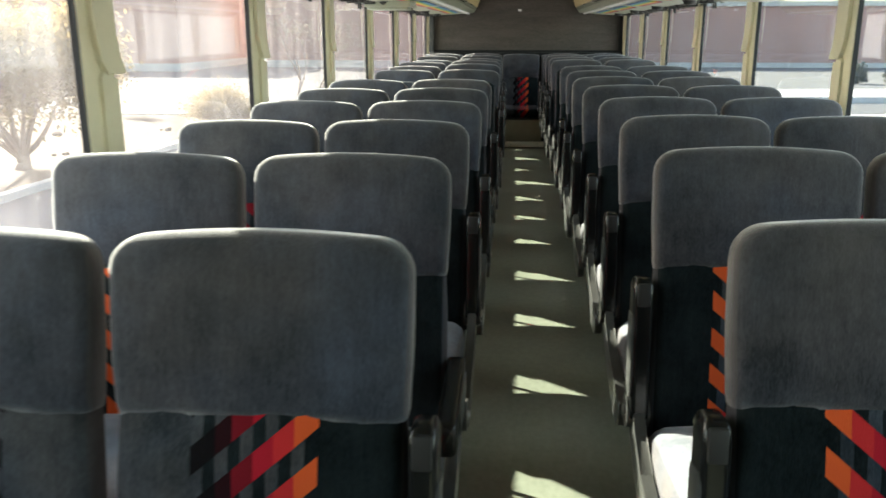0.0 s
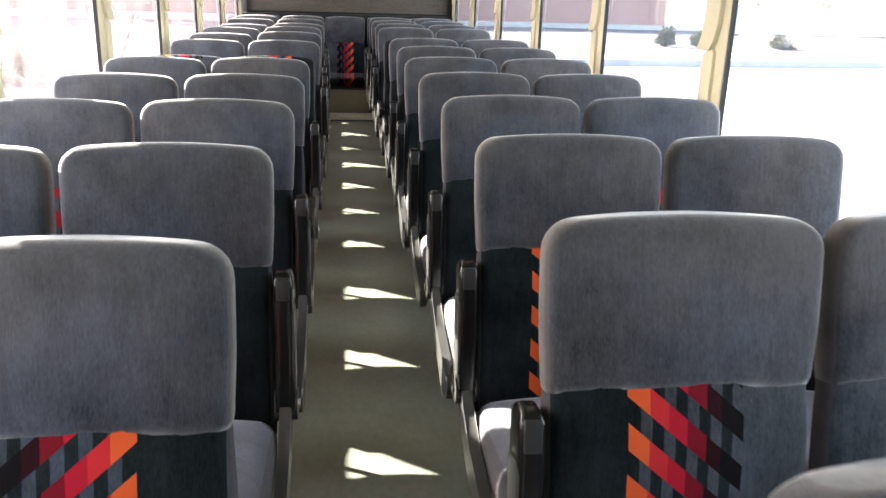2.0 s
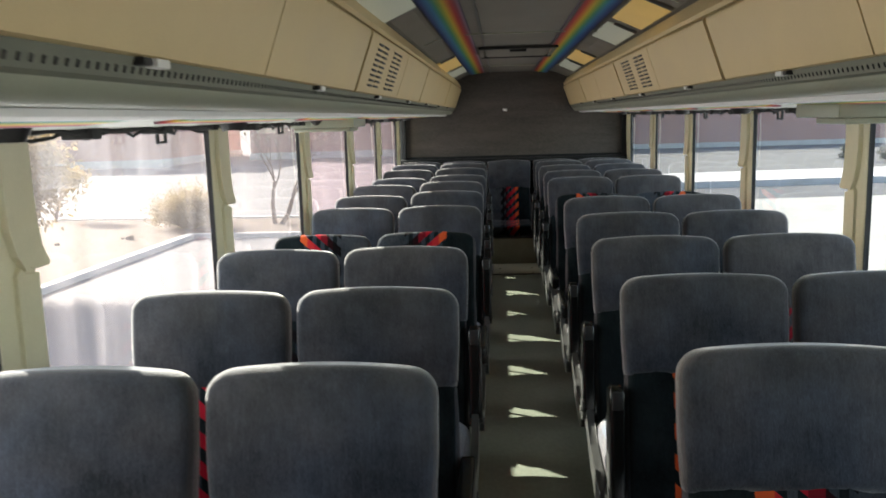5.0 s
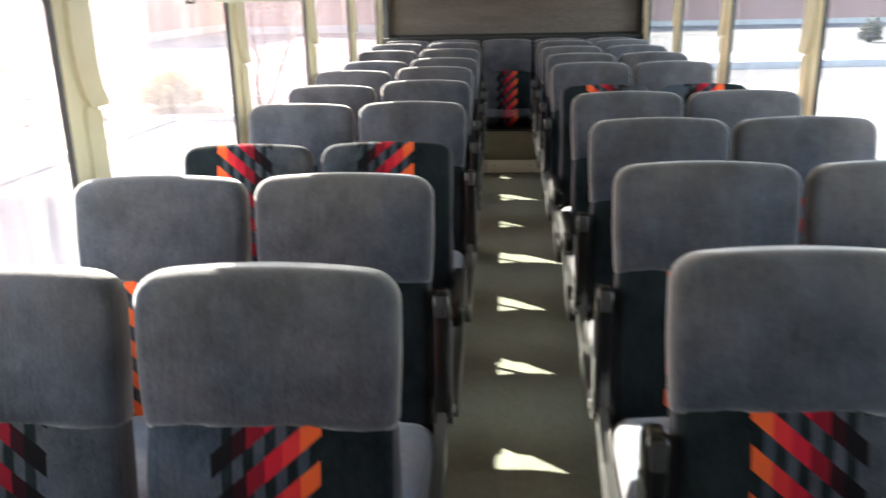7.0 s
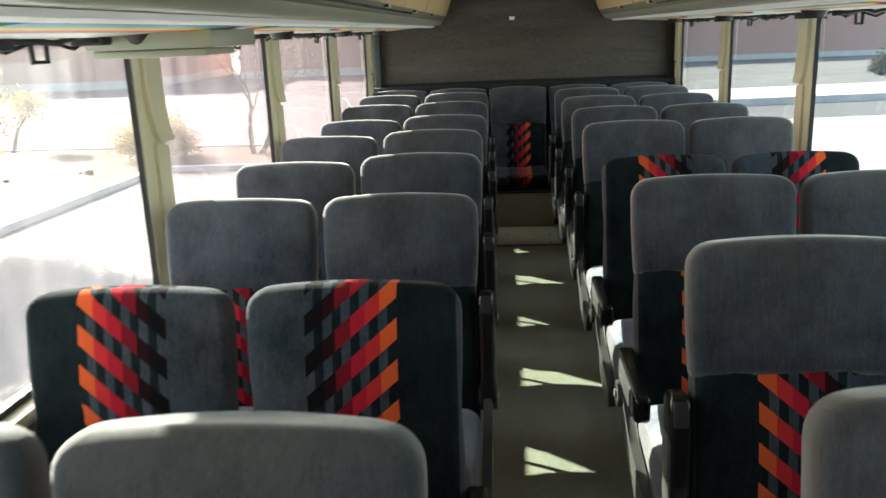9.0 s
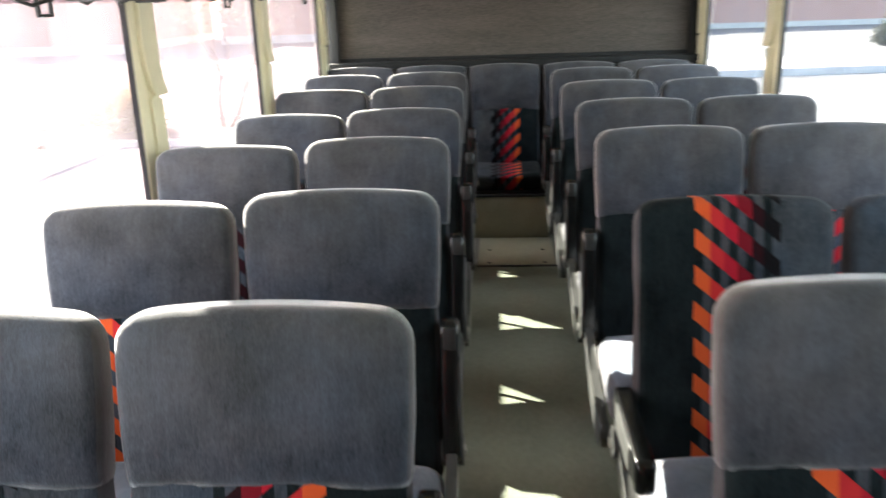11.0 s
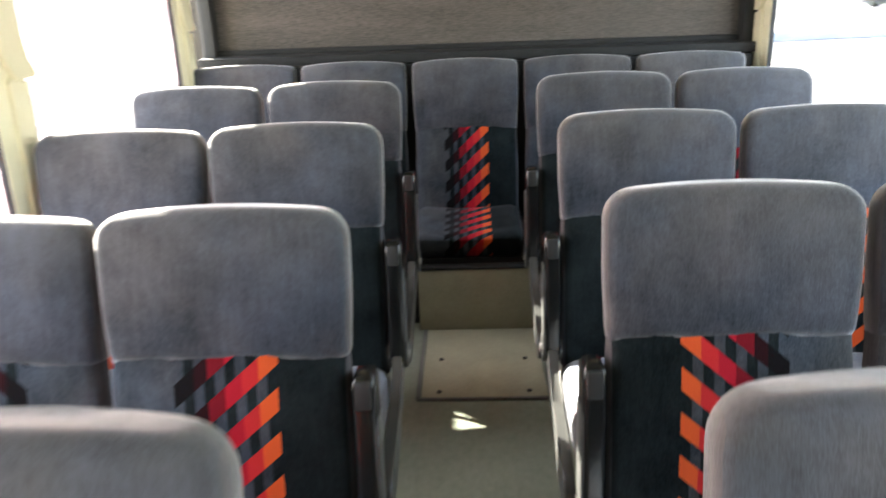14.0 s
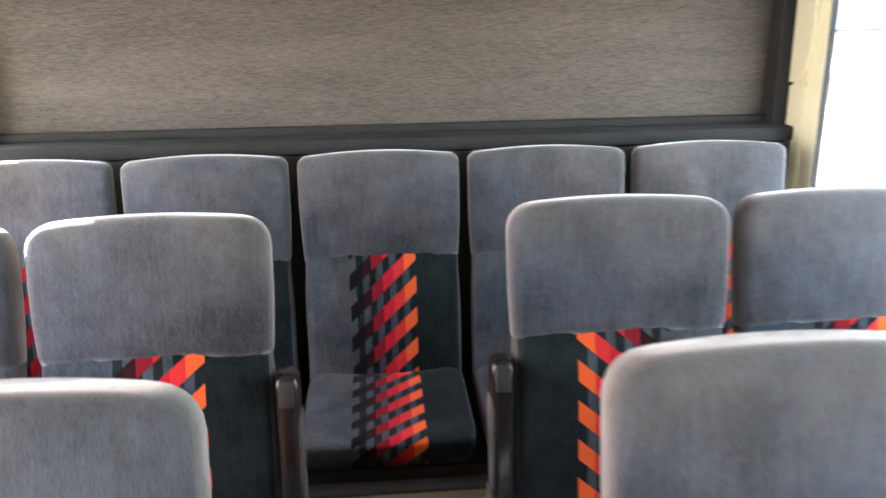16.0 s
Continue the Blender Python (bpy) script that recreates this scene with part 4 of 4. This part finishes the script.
def tree(x, y, height, spread, seed, leaf_n, label, lean=(0, 0), leaf=LEAF, stems=3, trunk=0.0, puff=0.16):
    """Limbs that fork again and again from the ground or from a short trunk, and small leaves round the twigs."""
    rnd = random.Random(seed)
    t = thing("tree", label, "tree", pose(x, y, GROUND + 0.1))
    bm = bmesh.new()
    tips = []

    def grow(p, d, r, length, depth):
        pts, rad = [p], [r]
        for i in range(4):
            d = (d + Vector((rnd.uniform(-.18, .18), rnd.uniform(-.18, .18), rnd.uniform(-.05, .12)))).normalized()
            p = p + d * length / 4
            pts.append(p)
            rad.append(r * (1 - 0.11 * (i + 1)))
        tube(bm, pts, rad, 6 if depth < 2 else 4)
        if depth >= (2 if trunk else 3):
            tips.extend(pts[1:])
        if depth >= 4:
            return
        for k in range(rnd.choice((2, 3, 3))):
            a = rnd.uniform(0, 2 * math.pi)
            out = Vector((math.cos(a), math.sin(a), rnd.uniform(-0.15 if trunk else 0.2, 0.85))) * rnd.uniform(0.5, 0.95)
            grow(pts[-1] if k else pts[-2], (d + out).normalized(), rad[-1] * 0.68, length * rnd.uniform(0.6, 0.8), depth + 1)

    if trunk:
        tube(bm, [(0, 0, -0.1), (0.02, 0, 0.1), (0.03, 0.02, 0.45 * trunk), (0, 0, trunk)], [0.20, 0.14, 0.12, 0.13], 10)
    for k in range(stems):
        a = 2 * math.pi * k / stems + rnd.uniform(-.4, .4)
        flare = 2.4 if trunk and k % 2 else 1.0
        grow(Vector((0.08 * math.cos(a), 0.08 * math.sin(a), trunk - 0.05)), Vector((0.35 * spread * flare * math.cos(a) + lean[0], 0.35 * spread * flare * math.sin(a) + lean[1], 1)).normalized(),
             (0.028 if stems > 3 else 0.035) * height * (0.6 if stems > 1 else 1), height * 0.33, 0 if stems < 3 else 1)
    part("trunk", bm, BARK, t)
    if leaf_n:
        bm = bmesh.new()
        for i in range(leaf_n):
            c = rnd.choice(tips) + Vector((rnd.gauss(0, puff), rnd.gauss(0, puff), rnd.gauss(0, puff * 0.9)))
            u = Vector((rnd.gauss(0, 1), rnd.gauss(0, 1), rnd.gauss(0, 1))).normalized()
            v = u.orthogonal().normalized()
            s = rnd.uniform(0.03, 0.07)
            vs = [bm.verts.new(c + q) for q in (u * s, v * s * 0.4, -u * s, -v * s * 0.4)]
            bm.faces.new(vs)
        part("crown", bm, leaf, t, "dry olive foliage" if leaf_n > 5000 else "sparse dry foliage", smooth=False)
    return t


tree(-9.65, 14.8, 3.5, 1.35, 3, 48000, "low spreading many-stemmed desert tree with dry olive foliage", stems=9, trunk=0.34, puff=0.25)
tree(-6.4, 24.0, 3.8, 1.3, 8, 500, "bare forked desert tree with pinkish branches", (0.2, 0), TWIG, 2)
tree(-13.85, 25.5, 2.0, 1.0, 12, 1200, "small thin tree with yellow leaves", stems=1)


def bush(x, y, r, h, seed, m, label, n=420, z=0.1, leaves=2600, leaf=0.035):
    """A dome of thin bowed twigs, with small leaves thickening towards their tips."""
    rnd = random.Random(seed)
    t = thing("bush", label, "bush", pose(x, y, GROUND + z), "bushes")
    bm = bmesh.new()
    tips = []
    for i in range(n):
        a, e = rnd.uniform(0, 2 * math.pi), math.asin(rnd.uniform(0.12, 1.0))
        d = Vector((math.cos(a) * math.cos(e), math.sin(a) * math.cos(e), math.sin(e)))
        L = rnd.uniform(0.55, 1.0) * (1 + 0.12 * math.sin(3 * a + seed))
        p0 = Vector((d.x * r * 0.12, d.y * r * 0.12, 0))
        p1 = Vector((d.x * r * L, d.y * r * L, d.z * h * L))
        mid = (p0 + p1) / 2 + Vector((rnd.gauss(0, .04), rnd.gauss(0, .04), 0.10 * h))
        side = d.orthogonal().normalized() * 0.006 * (1 + r)
        vs = [bm.verts.new(q) for q in (p0 - side, p0 + side, mid + side, p1, mid - side)]
        bm.faces.new(vs)
        tips.append((mid, p1))
    part("twigs", bm, m, t, smooth=False)
    bm = bmesh.new()
    for i in range(leaves):
        p, q = rnd.choice(tips)
        c = p.lerp(q, rnd.uniform(0.1, 1.05)) + Vector((rnd.gauss(0, .05), rnd.gauss(0, .05), rnd.gauss(0, .04))) * r
        u = Vector((rnd.gauss(0, 1), rnd.gauss(0, 1), rnd.gauss(0, 1))).normalized()
        v = u.orthogonal().normalized()
        k = leaf * rnd.uniform(0.6, 1.4)
        bm.faces.new([bm.verts.new(c + w) for w in (u * k, v * k * 0.5, -u * k, -v * k * 0.5)])
    part("foliage", bm, m, t, smooth=False)


SAGE = plain("dry_sage", (0.17, 0.155, 0.11), (0.29, 0.265, 0.19), 4, 0.9, 0, 20, 0)
backlit(SAGE, (0.36, 0.28, 0.15))
bush(-8.75, 23.5, 1.3, 1.4, 4, SAGE, "rounded dry bush with fine grey-green leaves", 900, 0.1, 7000, 0.03)
for i, (x, y, r, h) in enumerate(((16.95, 43.2, 0.62, 1.2), (18.9, 43.1, 0.85, 1.1), (23.3, 42.9, 0.95, 0.85))):
    bush(x, y, r, h, 20 + i, BUSHM, "dark round shrub on the pale bank", 260, 0.2, 2200, 0.06)


def stone(x, y, r, seed):
    rnd = random.Random(seed)
    bm = bmesh.new()
    bmesh.ops.create_icosphere(bm, subdivisions=2, radius=r)
    for v in bm.verts:
        v.co *= rnd.uniform(0.8, 1.15)
        v.co.z *= 0.6
    ob = part("stone", bm, GRAVEL, at=pose(x, y, GROUND + 0.11 + 0.35 * r))
    tagged(ob, "pale rough stone lying on the gravel strip", "stone", "stones on the gravel")


rnd = random.Random(31)
for i in range(26):
    yy = rnd.uniform(6, 21.5)
    stone(-9.9 + 0.03 * yy - rnd.uniform(0.1, 4.0), yy, rnd.uniform(0.05, 0.13), i)


for i, (x, y, r, h) in enumerate(((34, 68, 1.6, 3.2), (41, 70, 2.2, 3.4), (50, 69, 2.0, 3.1), (57, 72, 2.8, 3.6))):
    bush(x, y, r, h, 40 + i, LEAF, "far olive-green desert shrub beyond the bank", 420, 0.2, 3000, 0.14)
